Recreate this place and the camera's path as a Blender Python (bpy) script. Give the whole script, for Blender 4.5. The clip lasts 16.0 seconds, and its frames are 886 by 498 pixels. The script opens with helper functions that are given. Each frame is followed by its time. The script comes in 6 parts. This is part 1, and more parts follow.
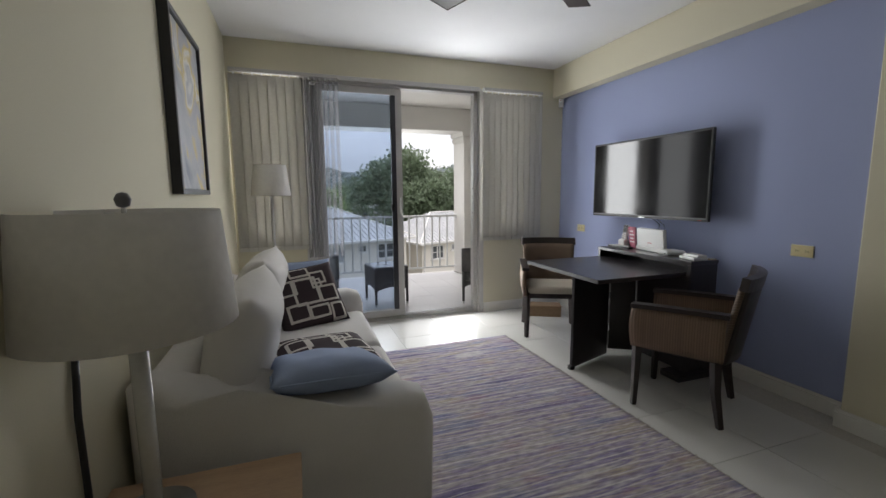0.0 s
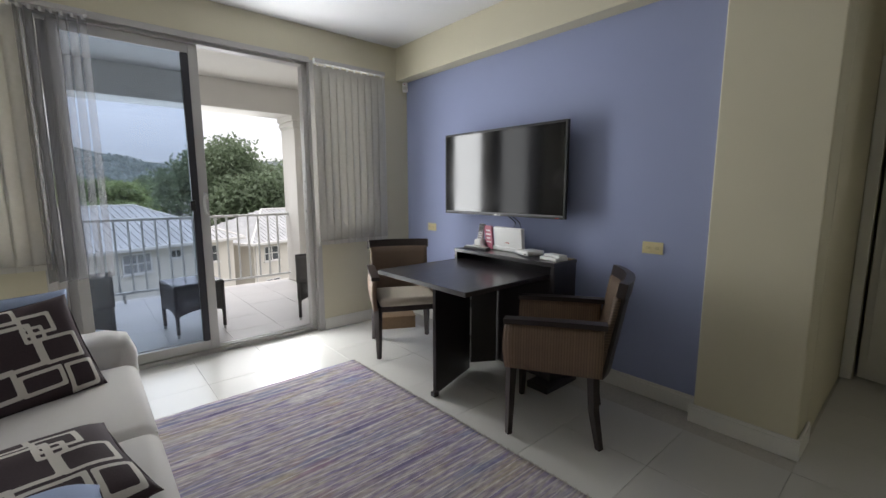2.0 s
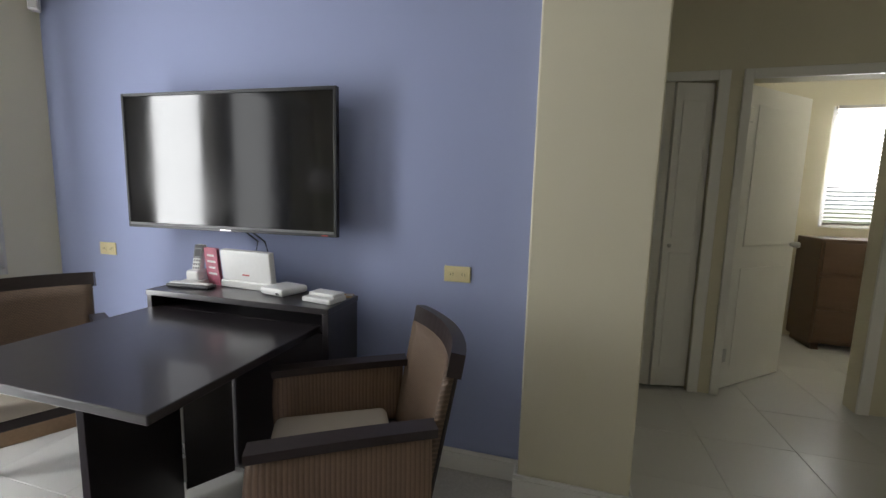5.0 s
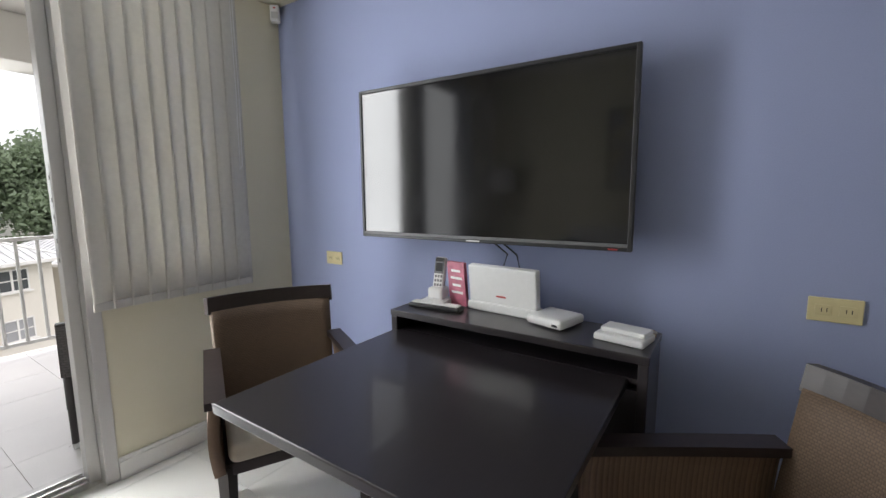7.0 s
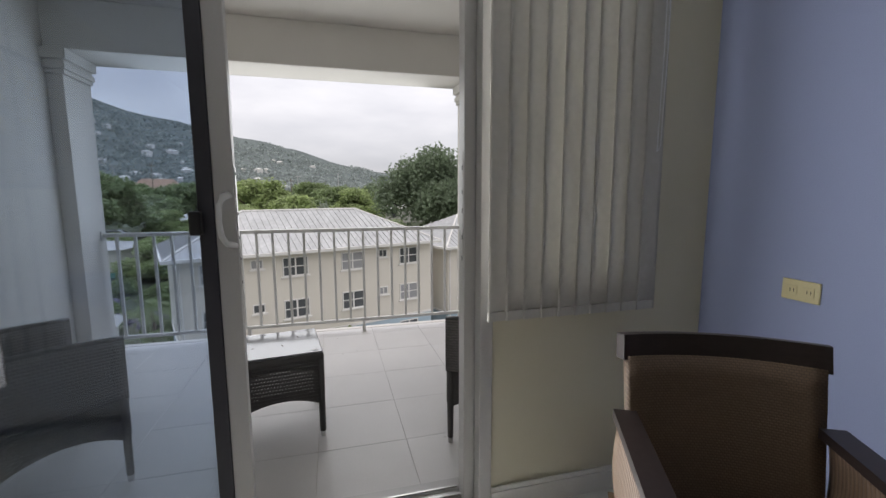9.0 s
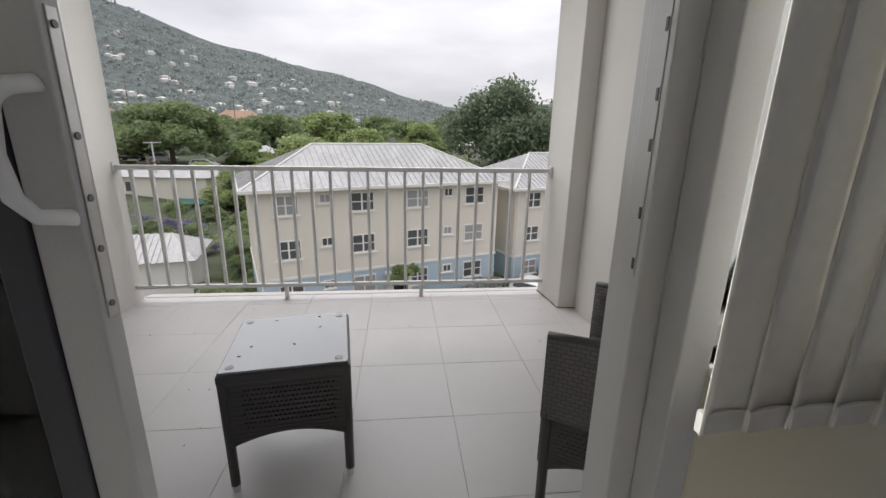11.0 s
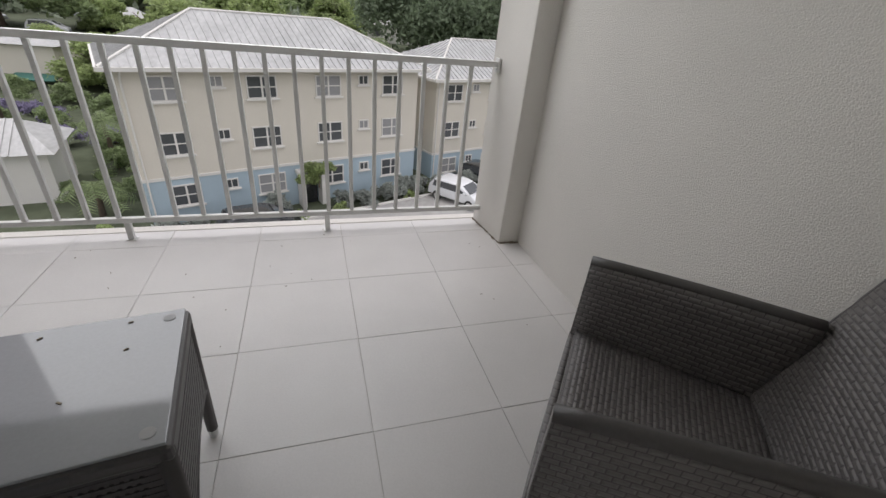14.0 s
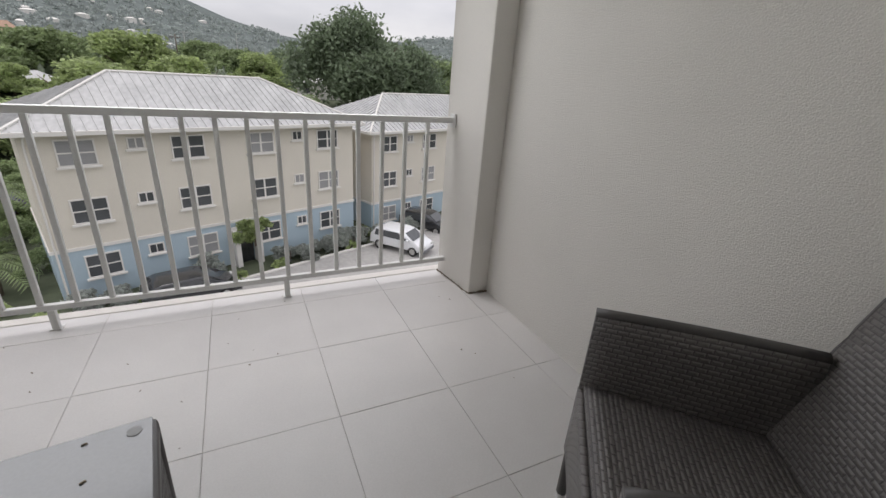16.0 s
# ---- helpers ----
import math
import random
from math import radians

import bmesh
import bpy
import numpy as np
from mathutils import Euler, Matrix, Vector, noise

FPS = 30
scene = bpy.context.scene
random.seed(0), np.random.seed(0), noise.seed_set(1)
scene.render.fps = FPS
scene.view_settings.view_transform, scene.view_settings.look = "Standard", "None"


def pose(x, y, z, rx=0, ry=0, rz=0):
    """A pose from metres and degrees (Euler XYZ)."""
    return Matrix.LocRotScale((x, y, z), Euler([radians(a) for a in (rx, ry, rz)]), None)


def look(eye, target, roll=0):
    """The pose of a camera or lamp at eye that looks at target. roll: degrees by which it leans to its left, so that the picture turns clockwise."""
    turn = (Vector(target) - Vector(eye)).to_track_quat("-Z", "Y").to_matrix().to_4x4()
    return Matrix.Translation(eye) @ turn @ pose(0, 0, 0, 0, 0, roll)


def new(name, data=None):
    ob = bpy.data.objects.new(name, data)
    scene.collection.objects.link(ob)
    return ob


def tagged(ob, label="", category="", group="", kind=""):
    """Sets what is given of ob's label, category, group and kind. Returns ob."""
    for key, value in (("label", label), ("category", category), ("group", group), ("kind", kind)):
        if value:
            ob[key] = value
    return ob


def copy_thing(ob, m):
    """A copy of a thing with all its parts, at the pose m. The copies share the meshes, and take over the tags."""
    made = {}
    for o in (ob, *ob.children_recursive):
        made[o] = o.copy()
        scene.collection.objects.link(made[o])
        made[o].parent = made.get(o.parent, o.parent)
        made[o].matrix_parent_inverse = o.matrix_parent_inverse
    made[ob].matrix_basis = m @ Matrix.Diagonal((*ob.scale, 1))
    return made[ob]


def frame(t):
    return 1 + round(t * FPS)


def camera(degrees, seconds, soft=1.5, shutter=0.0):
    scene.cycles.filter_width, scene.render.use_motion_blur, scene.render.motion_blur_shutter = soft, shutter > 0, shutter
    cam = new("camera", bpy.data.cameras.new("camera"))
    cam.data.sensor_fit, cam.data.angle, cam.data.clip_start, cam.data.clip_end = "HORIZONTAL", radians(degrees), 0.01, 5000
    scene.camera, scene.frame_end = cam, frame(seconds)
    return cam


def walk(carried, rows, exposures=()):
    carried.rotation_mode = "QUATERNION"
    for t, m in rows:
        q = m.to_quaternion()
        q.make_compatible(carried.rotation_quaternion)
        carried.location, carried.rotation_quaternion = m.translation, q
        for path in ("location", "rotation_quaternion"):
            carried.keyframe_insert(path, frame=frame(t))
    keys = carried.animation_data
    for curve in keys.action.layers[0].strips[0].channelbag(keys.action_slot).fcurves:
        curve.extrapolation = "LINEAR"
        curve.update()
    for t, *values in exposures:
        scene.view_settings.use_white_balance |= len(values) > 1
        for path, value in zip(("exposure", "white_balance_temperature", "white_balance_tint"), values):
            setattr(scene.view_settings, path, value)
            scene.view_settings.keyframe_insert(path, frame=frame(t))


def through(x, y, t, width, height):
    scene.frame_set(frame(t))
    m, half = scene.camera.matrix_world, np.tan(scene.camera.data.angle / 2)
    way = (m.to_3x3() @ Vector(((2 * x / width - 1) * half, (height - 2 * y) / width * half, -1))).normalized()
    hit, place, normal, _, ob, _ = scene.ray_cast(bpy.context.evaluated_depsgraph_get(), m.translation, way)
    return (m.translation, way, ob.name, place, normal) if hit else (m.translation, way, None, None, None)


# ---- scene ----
cam = camera(92.9, 16.0)
PATH = [
    (0, (-2.891, -4.172, 1.299), (-2.238, -2.299, 1.042), -0.5),
    (0.5, (-2.848, -3.995, 1.298), (-2.088, -2.164, 1.035), -0.6),
    (1, (-2.77, -3.865, 1.29), (-1.893, -2.088, 1.021), -0.8),
    (1.5, (-2.676, -3.712, 1.287), (-1.594, -2.053, 1.01), -0.2),
    (2, (-2.6, -3.587, 1.291), (-1.31, -2.084, 1.011), -0.1),
    (2.5, (-2.468, -3.47, 1.28), (-1.06, -2.077, 1.001), 0.0),
    (3, (-2.315, -3.357, 1.276), (-0.864, -2.005, 1.016), 0.1),
    (3.5, (-2.179, -3.239, 1.276), (-0.627, -2.003, 1.022), 0.3),
    (4, (-2.055, -3.105, 1.29), (-0.313, -2.157, 1.035), 0.8),
    (4.2, (-2.0, -3.093, 1.309), (-0.195, -2.276, 1.036), 1.1),
    (6.3, (-1.675, -2.476, 1.258), (0.263, -2.04, 1.025), 1.3),
    (6.5, (-1.666, -2.407, 1.263), (0.223, -1.795, 1.024), 1.0),
    (7, (-1.619, -2.221, 1.281), (0.028, -1.117, 1.024), -0.4),
    (7.5, (-1.58, -2.042, 1.299), (-0.2, -0.616, 1.052), -0.1),
    (8, (-1.566, -1.863, 1.281), (-0.496, -0.19, 1.038), 0.5),
    (8.5, (-1.565, -1.647, 1.27), (-0.799, 0.185, 1.03), -0.1),
    (9, (-1.545, -1.448, 1.258), (-1.037, 0.47, 1.005), -0.2),
    (9.2, (-1.51, -1.37, 1.256), (-1.099, 0.572, 1.006), -0.1),
    (11.3, (-1.418, -0.421, 1.205), (-1.233, 1.481, 0.613), 1.1),
    (11.5, (-1.409, -0.359, 1.199), (-1.239, 1.534, 0.576), 1.1),
    (12, (-1.408, -0.183, 1.182), (-1.254, 1.685, 0.484), 1.2),
    (12.5, (-1.409, -0.071, 1.165), (-1.248, 1.773, 0.408), 1.0),
    (13, (-1.385, 0.036, 1.157), (-1.172, 1.846, 0.335), 1.4),
    (13.5, (-1.337, 0.141, 1.155), (-1.009, 1.864, 0.195), 3.2),
    (14, (-1.326, 0.205, 1.16), (-0.766, 1.862, 0.19), 5.6),
    (14.5, (-1.41, 0.253, 1.164), (-0.412, 1.733, 0.261), 4.0),
    (15, (-1.458, 0.253, 1.157), (-0.145, 1.537, 0.363), 5.1),
    (15.5, (-1.458, 0.274, 1.161), (-0.204, 1.631, 0.396), 4.2),
    (16, (-1.439, 0.323, 1.169), (-0.611, 1.979, 0.413), 4.2),
]
EXPOSURES = [(0.0, 0.82), (2.5, 1.0), (4.2, 1.2), (6.3, 1.5), (7.0, 1.25), (7.5, 0.75), (8.0, 0.22), (9.0, 0.38), (11.5, 0.42), (12.5, 0.35), (16.0, 0.33)]
walk(cam, [(t, look(eye, target, roll)) for t, eye, target, roll in PATH], EXPOSURES)

# ---- world and sun: an overcast day ----
world = bpy.data.worlds.new("overcast_sky")
scene.world = world
world.use_nodes = True
wn, wl = world.node_tree.nodes, world.node_tree.links
sky = wn.new("ShaderNodeTexSky")
sky.sky_type, sky.sun_disc = "NISHITA", False
sky.sun_elevation, sky.sun_rotation = radians(55), radians(20)
sky_gain = wn.new("ShaderNodeVectorMath")
sky_gain.operation = "SCALE"
sky_gain.inputs[3].default_value = 0.1
wl.new(sky.outputs[0], sky_gain.inputs[0])
cloud_pos = wn.new("ShaderNodeTexCoord")
cloud_map = wn.new("ShaderNodeMapping")
cloud_map.inputs[3].default_value = (1.0, 1.0, 3.5)
wl.new(cloud_pos.outputs["Generated"], cloud_map.inputs[0])
cloud = wn.new("ShaderNodeTexNoise")
cloud.inputs["Scale"].default_value, cloud.inputs["Detail"].default_value = 2.2, 5.0
wl.new(cloud_map.outputs[0], cloud.inputs[0])
cloud_ramp = wn.new("ShaderNodeValToRGB")
cloud_ramp.color_ramp.elements[0].position, cloud_ramp.color_ramp.elements[0].color = 0.32, (0.61, 0.605, 0.66, 1)
cloud_ramp.color_ramp.elements[1].position, cloud_ramp.color_ramp.elements[1].color = 0.68, (0.97, 0.94, 0.97, 1)
wl.new(cloud.outputs[0], cloud_ramp.inputs[0])
sky_mix = wn.new("ShaderNodeMix")
sky_mix.data_type = "RGBA"
sky_mix.inputs[0].default_value = 0.92
wl.new(sky_gain.outputs[0], sky_mix.inputs[6])
# an overcast dome is brighter overhead than at the horizon
up = wn.new("ShaderNodeSeparateXYZ")
wl.new(cloud_pos.outputs["Generated"], up.inputs[0])
dome = wn.new("ShaderNodeMapRange")
dome.inputs[1].default_value, dome.inputs[2].default_value = 0.0, 1.0
dome.inputs[3].default_value, dome.inputs[4].default_value = 0.72, 1.8
wl.new(up.outputs[2], dome.inputs[0])
dome_gain = wn.new("ShaderNodeVectorMath")
dome_gain.operation = "SCALE"
wl.new(cloud_ramp.outputs[0], dome_gain.inputs[0]), wl.new(dome.outputs[0], dome_gain.inputs[3])
wl.new(dome_gain.outputs[0], sky_mix.inputs[7])
wl.new(sky_mix.outputs[2], wn["Background"].inputs[0])
wn["Background"].inputs[1].default_value = 0.9

sun = new("sun", bpy.data.lights.new("sun", "SUN"))
sun.data.energy, sun.data.angle, sun.data.color = 0.8, radians(25), (1.0, 0.95, 0.93)
sun.matrix_world = look((0, 0, 30), (8, -10, 0))

# daylight in the openings of the sliding door, its glass, the balcony and the two side windows
def opening_light(name, x0, x1, y, z0, z1, watts):
    lamp = new(name, bpy.data.lights.new(name, "AREA"))
    lamp.data.shape, lamp.data.size, lamp.data.size_y, lamp.data.energy = "RECTANGLE", x1 - x0, z1 - z0, watts
    lamp.data.color = (0.97, 0.985, 1.0)
    mid_x, mid_z = (x0 + x1) / 2, (z0 + z1) / 2
    lamp.matrix_world = look((mid_x, y, mid_z), (mid_x, -2.0, mid_z))


opening_light("door_daylight", -1.54, -1.08, -0.018, 0.08, 2.32, 18)
opening_light("glass_daylight", -2.62, -1.95, -0.018, 0.11, 2.27, 4.5)
opening_light("balcony_daylight", -3.05, -0.60, 2.72, 0.9, 2.28, 14)
opening_light("west_window_daylight", -3.23, -2.84, 0.04, 0.92, 2.30, 5)
opening_light("east_window_daylight", -0.93, -0.44, 0.04, 0.92, 2.30, 5)
# daylight in the bedroom window's opening
bed_day = new("bedroom_daylight", bpy.data.lights.new("bedroom_daylight", "AREA"))
bed_day.data.shape, bed_day.data.size, bed_day.data.size_y, bed_day.data.energy = "RECTANGLE", 0.6, 1.0, 17
bed_day.matrix_world = look((3.12, -5.645, 1.64), (0.0, -5.0, 1.3))


# ---- materials ----
def mat(name, color, rough=0.6, metal=0.0, vary=0.08, scale=3.0, grain=60.0, bump=0.0, stretch=(1, 1, 1), spec=0.5, coat=0.0, piece=0.0, polish=0.07):
    """A surface with slow stains and fine grain in world metres; piece: how far single pieces differ."""
    m = bpy.data.materials.new(name)
    m.use_nodes = True
    n, l = m.node_tree.nodes, m.node_tree.links
    b = n["Principled BSDF"]
    b.inputs["Roughness"].default_value, b.inputs["Metallic"].default_value = rough, metal
    b.inputs["Specular IOR Level"].default_value, b.inputs["Coat Weight"].default_value = spec, coat
    geo = n.new("ShaderNodeNewGeometry")
    mp = n.new("ShaderNodeMapping")
    mp.inputs[3].default_value = stretch
    l.new(geo.outputs["Position"], mp.inputs[0])
    slow, fine = n.new("ShaderNodeTexNoise"), n.new("ShaderNodeTexNoise")
    slow.inputs["Scale"].default_value, slow.inputs["Detail"].default_value = scale, 4
    fine.inputs["Scale"].default_value, fine.inputs["Detail"].default_value = grain, 3
    l.new(mp.outputs[0], slow.inputs[0]), l.new(mp.outputs[0], fine.inputs[0])
    add = n.new("ShaderNodeMath")
    add.operation = "ADD"
    l.new(slow.outputs[0], add.inputs[0]), l.new(fine.outputs[0], add.inputs[1])
    rng = n.new("ShaderNodeMapRange")
    rng.inputs[1].default_value, rng.inputs[2].default_value = 0.6, 1.4
    rng.inputs[3].default_value, rng.inputs[4].default_value = 1 - vary, 1 + vary
    l.new(add.outputs[0], rng.inputs[0])
    gain = rng.outputs[0]
    if piece:
        info, pr, mul = n.new("ShaderNodeObjectInfo"), n.new("ShaderNodeMapRange"), n.new("ShaderNodeMath")
        pr.inputs[3].default_value, pr.inputs[4].default_value = 1 - piece, 1 + piece
        mul.operation = "MULTIPLY"
        l.new(info.outputs["Random"], pr.inputs[0]), l.new(pr.outputs[0], mul.inputs[0]), l.new(gain, mul.inputs[1])
        gain = mul.outputs[0]
    tint = n.new("ShaderNodeVectorMath")
    tint.operation = "SCALE"
    tint.inputs[0].default_value = color
    l.new(gain, tint.inputs[3])
    l.new(tint.outputs[0], b.inputs["Base Color"])
    rr = n.new("ShaderNodeMapRange")
    rr.inputs[3].default_value, rr.inputs[4].default_value = max(rough - polish, 0.02), min(rough + polish, 1)
    l.new(slow.outputs[0], rr.inputs[0]), l.new(rr.outputs[0], b.inputs["Roughness"])
    if bump:
        bp = n.new("ShaderNodeBump")
        bp.inputs["Strength"].default_value, bp.inputs["Distance"].default_value = bump, 0.004
        l.new(fine.outputs[0], bp.inputs["Height"]), l.new(bp.outputs[0], b.inputs["Normal"])
    m["fine"] = fine.name
    return m


def weave(name, color, row, brick, rough=0.55, dark=0.35, strength=0.8, under=0.72, relief=0.003, slot=0.2):
    """Woven strips: a running bond over the part's own metres."""
    m = mat(name, color, rough, vary=0.12, scale=6, grain=150)
    n, l = m.node_tree.nodes, m.node_tree.links
    b = n["Principled BSDF"]
    uv, br = n.new("ShaderNodeTexCoord"), n.new("ShaderNodeTexBrick")
    br.inputs["Scale"].default_value, br.inputs["Brick Width"].default_value, br.inputs["Row Height"].default_value = 1.0, brick, row
    br.inputs["Mortar Size"].default_value, br.inputs["Mortar Smooth"].default_value = min(row, brick) * slot, 0.8
    br.inputs["Color1"].default_value, br.inputs["Color2"].default_value, br.inputs["Mortar"].default_value = (1, 1, 1, 1), (under, under, under, 1), (dark, dark, dark, 1)
    l.new(uv.outputs["UV"], br.inputs["Vector"])
    mul = n.new("ShaderNodeMix")
    mul.data_type, mul.blend_type = "RGBA", "MULTIPLY"
    mul.inputs[0].default_value = 1
    old = b.inputs["Base Color"].links[0].from_socket
    l.new(old, mul.inputs[6]), l.new(br.outputs["Color"], mul.inputs[7]), l.new(mul.outputs[2], b.inputs["Base Color"])
    soft = n.new("ShaderNodeTexBrick")
    soft.inputs["Scale"].default_value, soft.inputs["Brick Width"].default_value, soft.inputs["Row Height"].default_value = 1.0, brick, row
    soft.inputs["Mortar Size"].default_value, soft.inputs["Mortar Smooth"].default_value = min(row, brick) * 0.45, 1.0
    l.new(uv.outputs["UV"], soft.inputs["Vector"])
    bp = n.new("ShaderNodeBump")
    bp.invert = True
    bp.inputs["Strength"].default_value, bp.inputs["Distance"].default_value = strength, relief
    l.new(soft.outputs["Fac"], bp.inputs["Height"]), l.new(bp.outputs[0], b.inputs["Normal"])
    return m


def cloth_light(name, color, through):
    """Thin cloth that lets some light pass."""
    m = bpy.data.materials.new(name)
    m.use_nodes = True
    n, l = m.node_tree.nodes, m.node_tree.links
    n.remove(n["Principled BSDF"])
    d, t, mix = n.new("ShaderNodeBsdfDiffuse"), n.new("ShaderNodeBsdfTranslucent"), n.new("ShaderNodeMixShader")
    geo, noise_tex, rng, tint = n.new("ShaderNodeNewGeometry"), n.new("ShaderNodeTexNoise"), n.new("ShaderNodeMapRange"), n.new("ShaderNodeVectorMath")
    noise_tex.inputs["Scale"].default_value = 40
    rng.inputs[3].default_value, rng.inputs[4].default_value = 0.9, 1.05
    tint.operation = "SCALE"
    tint.inputs[0].default_value = color
    l.new(geo.outputs["Position"], noise_tex.inputs[0]), l.new(noise_tex.outputs[0], rng.inputs[0]), l.new(rng.outputs[0], tint.inputs[3])
    l.new(tint.outputs[0], d.inputs[0]), l.new(tint.outputs[0], t.inputs[0])
    mix.inputs[0].default_value = through
    l.new(d.outputs[0], mix.inputs[1]), l.new(t.outputs[0], mix.inputs[2]), l.new(mix.outputs[0], n["Material Output"].inputs[0])
    return m


def sheer(name, color, clear):
    """Sheer cloth: part open, part thin cloth."""
    m = cloth_light(name, color, 0.5)
    n, l = m.node_tree.nodes, m.node_tree.links
    out = n["Material Output"]
    old = out.inputs[0].links[0].from_socket
    tr, mix = n.new("ShaderNodeBsdfTransparent"), n.new("ShaderNodeMixShader")
    mix.inputs[0].default_value = clear
    l.new(old, mix.inputs[1]), l.new(tr.outputs[0], mix.inputs[2]), l.new(mix.outputs[0], out.inputs[0])
    return m


def glass(name, color):
    """A thin clear pane with a real sheen."""
    m = bpy.data.materials.new(name)
    m.use_nodes = True
    n, l = m.node_tree.nodes, m.node_tree.links
    n.remove(n["Principled BSDF"])
    tr, gl, fr, mix = n.new("ShaderNodeBsdfTransparent"), n.new("ShaderNodeBsdfGlossy"), n.new("ShaderNodeFresnel"), n.new("ShaderNodeMixShader")
    tr.inputs[0].default_value, gl.inputs["Roughness"].default_value, fr.inputs[0].default_value = (*color, 1), 0.02, 1.45
    l.new(fr.outputs[0], mix.inputs[0]), l.new(tr.outputs[0], mix.inputs[1]), l.new(gl.outputs[0], mix.inputs[2])
    l.new(mix.outputs[0], n["Material Output"].inputs[0])
    return m


def leaf(name, color, vary=0.35):
    m = mat(name, color, 0.6, vary=vary, scale=0.35, grain=6)
    n, l = m.node_tree.nodes, m.node_tree.links
    geo, rng, tint, b = n.new("ShaderNodeNewGeometry"), n.new("ShaderNodeMapRange"), n.new("ShaderNodeVectorMath"), n["Principled BSDF"]
    rng.inputs[3].default_value, rng.inputs[4].default_value = 0.75, 1.3
    tint.operation = "SCALE"
    old = b.inputs["Base Color"].links[0].from_socket
    l.new(geo.outputs["Random Per Island"], rng.inputs[0]), l.new(rng.outputs[0], tint.inputs[3])
    l.new(old, tint.inputs[0]), l.new(tint.outputs[0], b.inputs["Base Color"])
    t, mix = n.new("ShaderNodeBsdfTranslucent"), n.new("ShaderNodeMixShader")
    mix.inputs[0].default_value = 0.42
    l.new(tint.outputs[0], t.inputs[0]), l.new(b.outputs[0], mix.inputs[1]), l.new(t.outputs[0], mix.inputs[2])
    l.new(mix.outputs[0], n["Material Output"].inputs[0])
    return m


def stripes(name):
    """The rug: uneven bands of faded violet, blue, grey and mustard wool between pale raised threads."""
    m = mat(name, (0.5, 0.5, 0.5), 0.95, grain=300, bump=0.6, spec=0.1)
    n, l = m.node_tree.nodes, m.node_tree.links
    b = n["Principled BSDF"]
    geo = n.new("ShaderNodeNewGeometry")

    def field(stretch, detail, rough=0.5):
        mp, tex = n.new("ShaderNodeMapping"), n.new("ShaderNodeTexNoise")
        mp.inputs[3].default_value = stretch
        tex.inputs["Scale"].default_value, tex.inputs["Detail"].default_value, tex.inputs["Roughness"].default_value = 1.0, detail, rough
        l.new(geo.outputs["Position"], mp.inputs[0]), l.new(mp.outputs[0], tex.inputs[0])
        return tex.outputs[0]

    def blend(kind, fac, one, two):
        mx = n.new("ShaderNodeMix")
        mx.data_type, mx.blend_type = "RGBA", kind
        for socket, v in ((mx.inputs[0], fac), (mx.inputs[6], one), (mx.inputs[7], two)):
            if isinstance(v, tuple):
                socket.default_value = (*v, 1)
            elif isinstance(v, float):
                socket.default_value = v
            else:
                l.new(v, socket)
        return mx.outputs[2]

    def step(value, low, high, a, c):
        rg = n.new("ShaderNodeMapRange")
        rg.inputs[1].default_value, rg.inputs[2].default_value, rg.inputs[3].default_value, rg.inputs[4].default_value = low, high, a, c
        l.new(value, rg.inputs[0])
        return rg.outputs[0]

    ramp = n.new("ShaderNodeValToRGB")
    cr = ramp.color_ramp
    cr.elements[0].position, cr.elements[0].color = 0.27, (0.10, 0.095, 0.16, 1)
    cr.elements[1].position, cr.elements[1].color = 0.74, (0.52, 0.49, 0.47, 1)
    for p, c in ((0.36, (0.19, 0.16, 0.27)), (0.42, (0.33, 0.29, 0.36)), (0.46, (0.42, 0.385, 0.36)), (0.50, (0.27, 0.23, 0.33)), (0.54, (0.40, 0.355, 0.33)), (0.58, (0.21, 0.18, 0.30)), (0.64, (0.44, 0.41, 0.42))):
        cr.elements.new(p).color = (*c, 1)
    l.new(field((0.8, 7.5, 1.0), 4, 0.58), ramp.inputs[0])
    tone = blend("MIX", step(field((2.2, 6.0, 2.0), 3), 0.56, 0.70, 0.0, 0.4), ramp.outputs[0], (0.40, 0.33, 0.17))
    tone = blend("MIX", step(field((2.6, 7.0, 5.0), 3), 0.55, 0.68, 0.0, 0.55), tone, (0.16, 0.20, 0.34))
    tone = blend("MIX", step(field((2.9, 8.0, 9.0), 3), 0.60, 0.72, 0.0, 0.35), tone, (0.34, 0.17, 0.15))
    # pale threads that stand proud between the bands
    mp, wave = n.new("ShaderNodeMapping"), n.new("ShaderNodeTexWave")
    mp.inputs[3].default_value = (0.12, 1.0, 1.0)
    wave.bands_direction = "Y"
    wave.inputs["Scale"].default_value, wave.inputs["Distortion"].default_value, wave.inputs["Detail"].default_value, wave.inputs["Detail Scale"].default_value = 7.5, 3.2, 3.0, 3.0
    l.new(geo.outputs["Position"], mp.inputs[0]), l.new(mp.outputs[0], wave.inputs[0])
    thread = step(wave.outputs["Fac"], 0.86, 0.97, 0.0, 0.6)
    tone = blend("MIX", thread, tone, (0.58, 0.55, 0.52))
    grain = step(field((18.0, 60.0, 1.0), 4), 0.3, 0.72, 0.76, 1.28)
    tint = n.new("ShaderNodeVectorMath")
    tint.operation = "SCALE"
    l.new(tone, tint.inputs[0]), l.new(grain, tint.inputs[3]), l.new(tint.outputs[0], b.inputs["Base Color"])
    return m


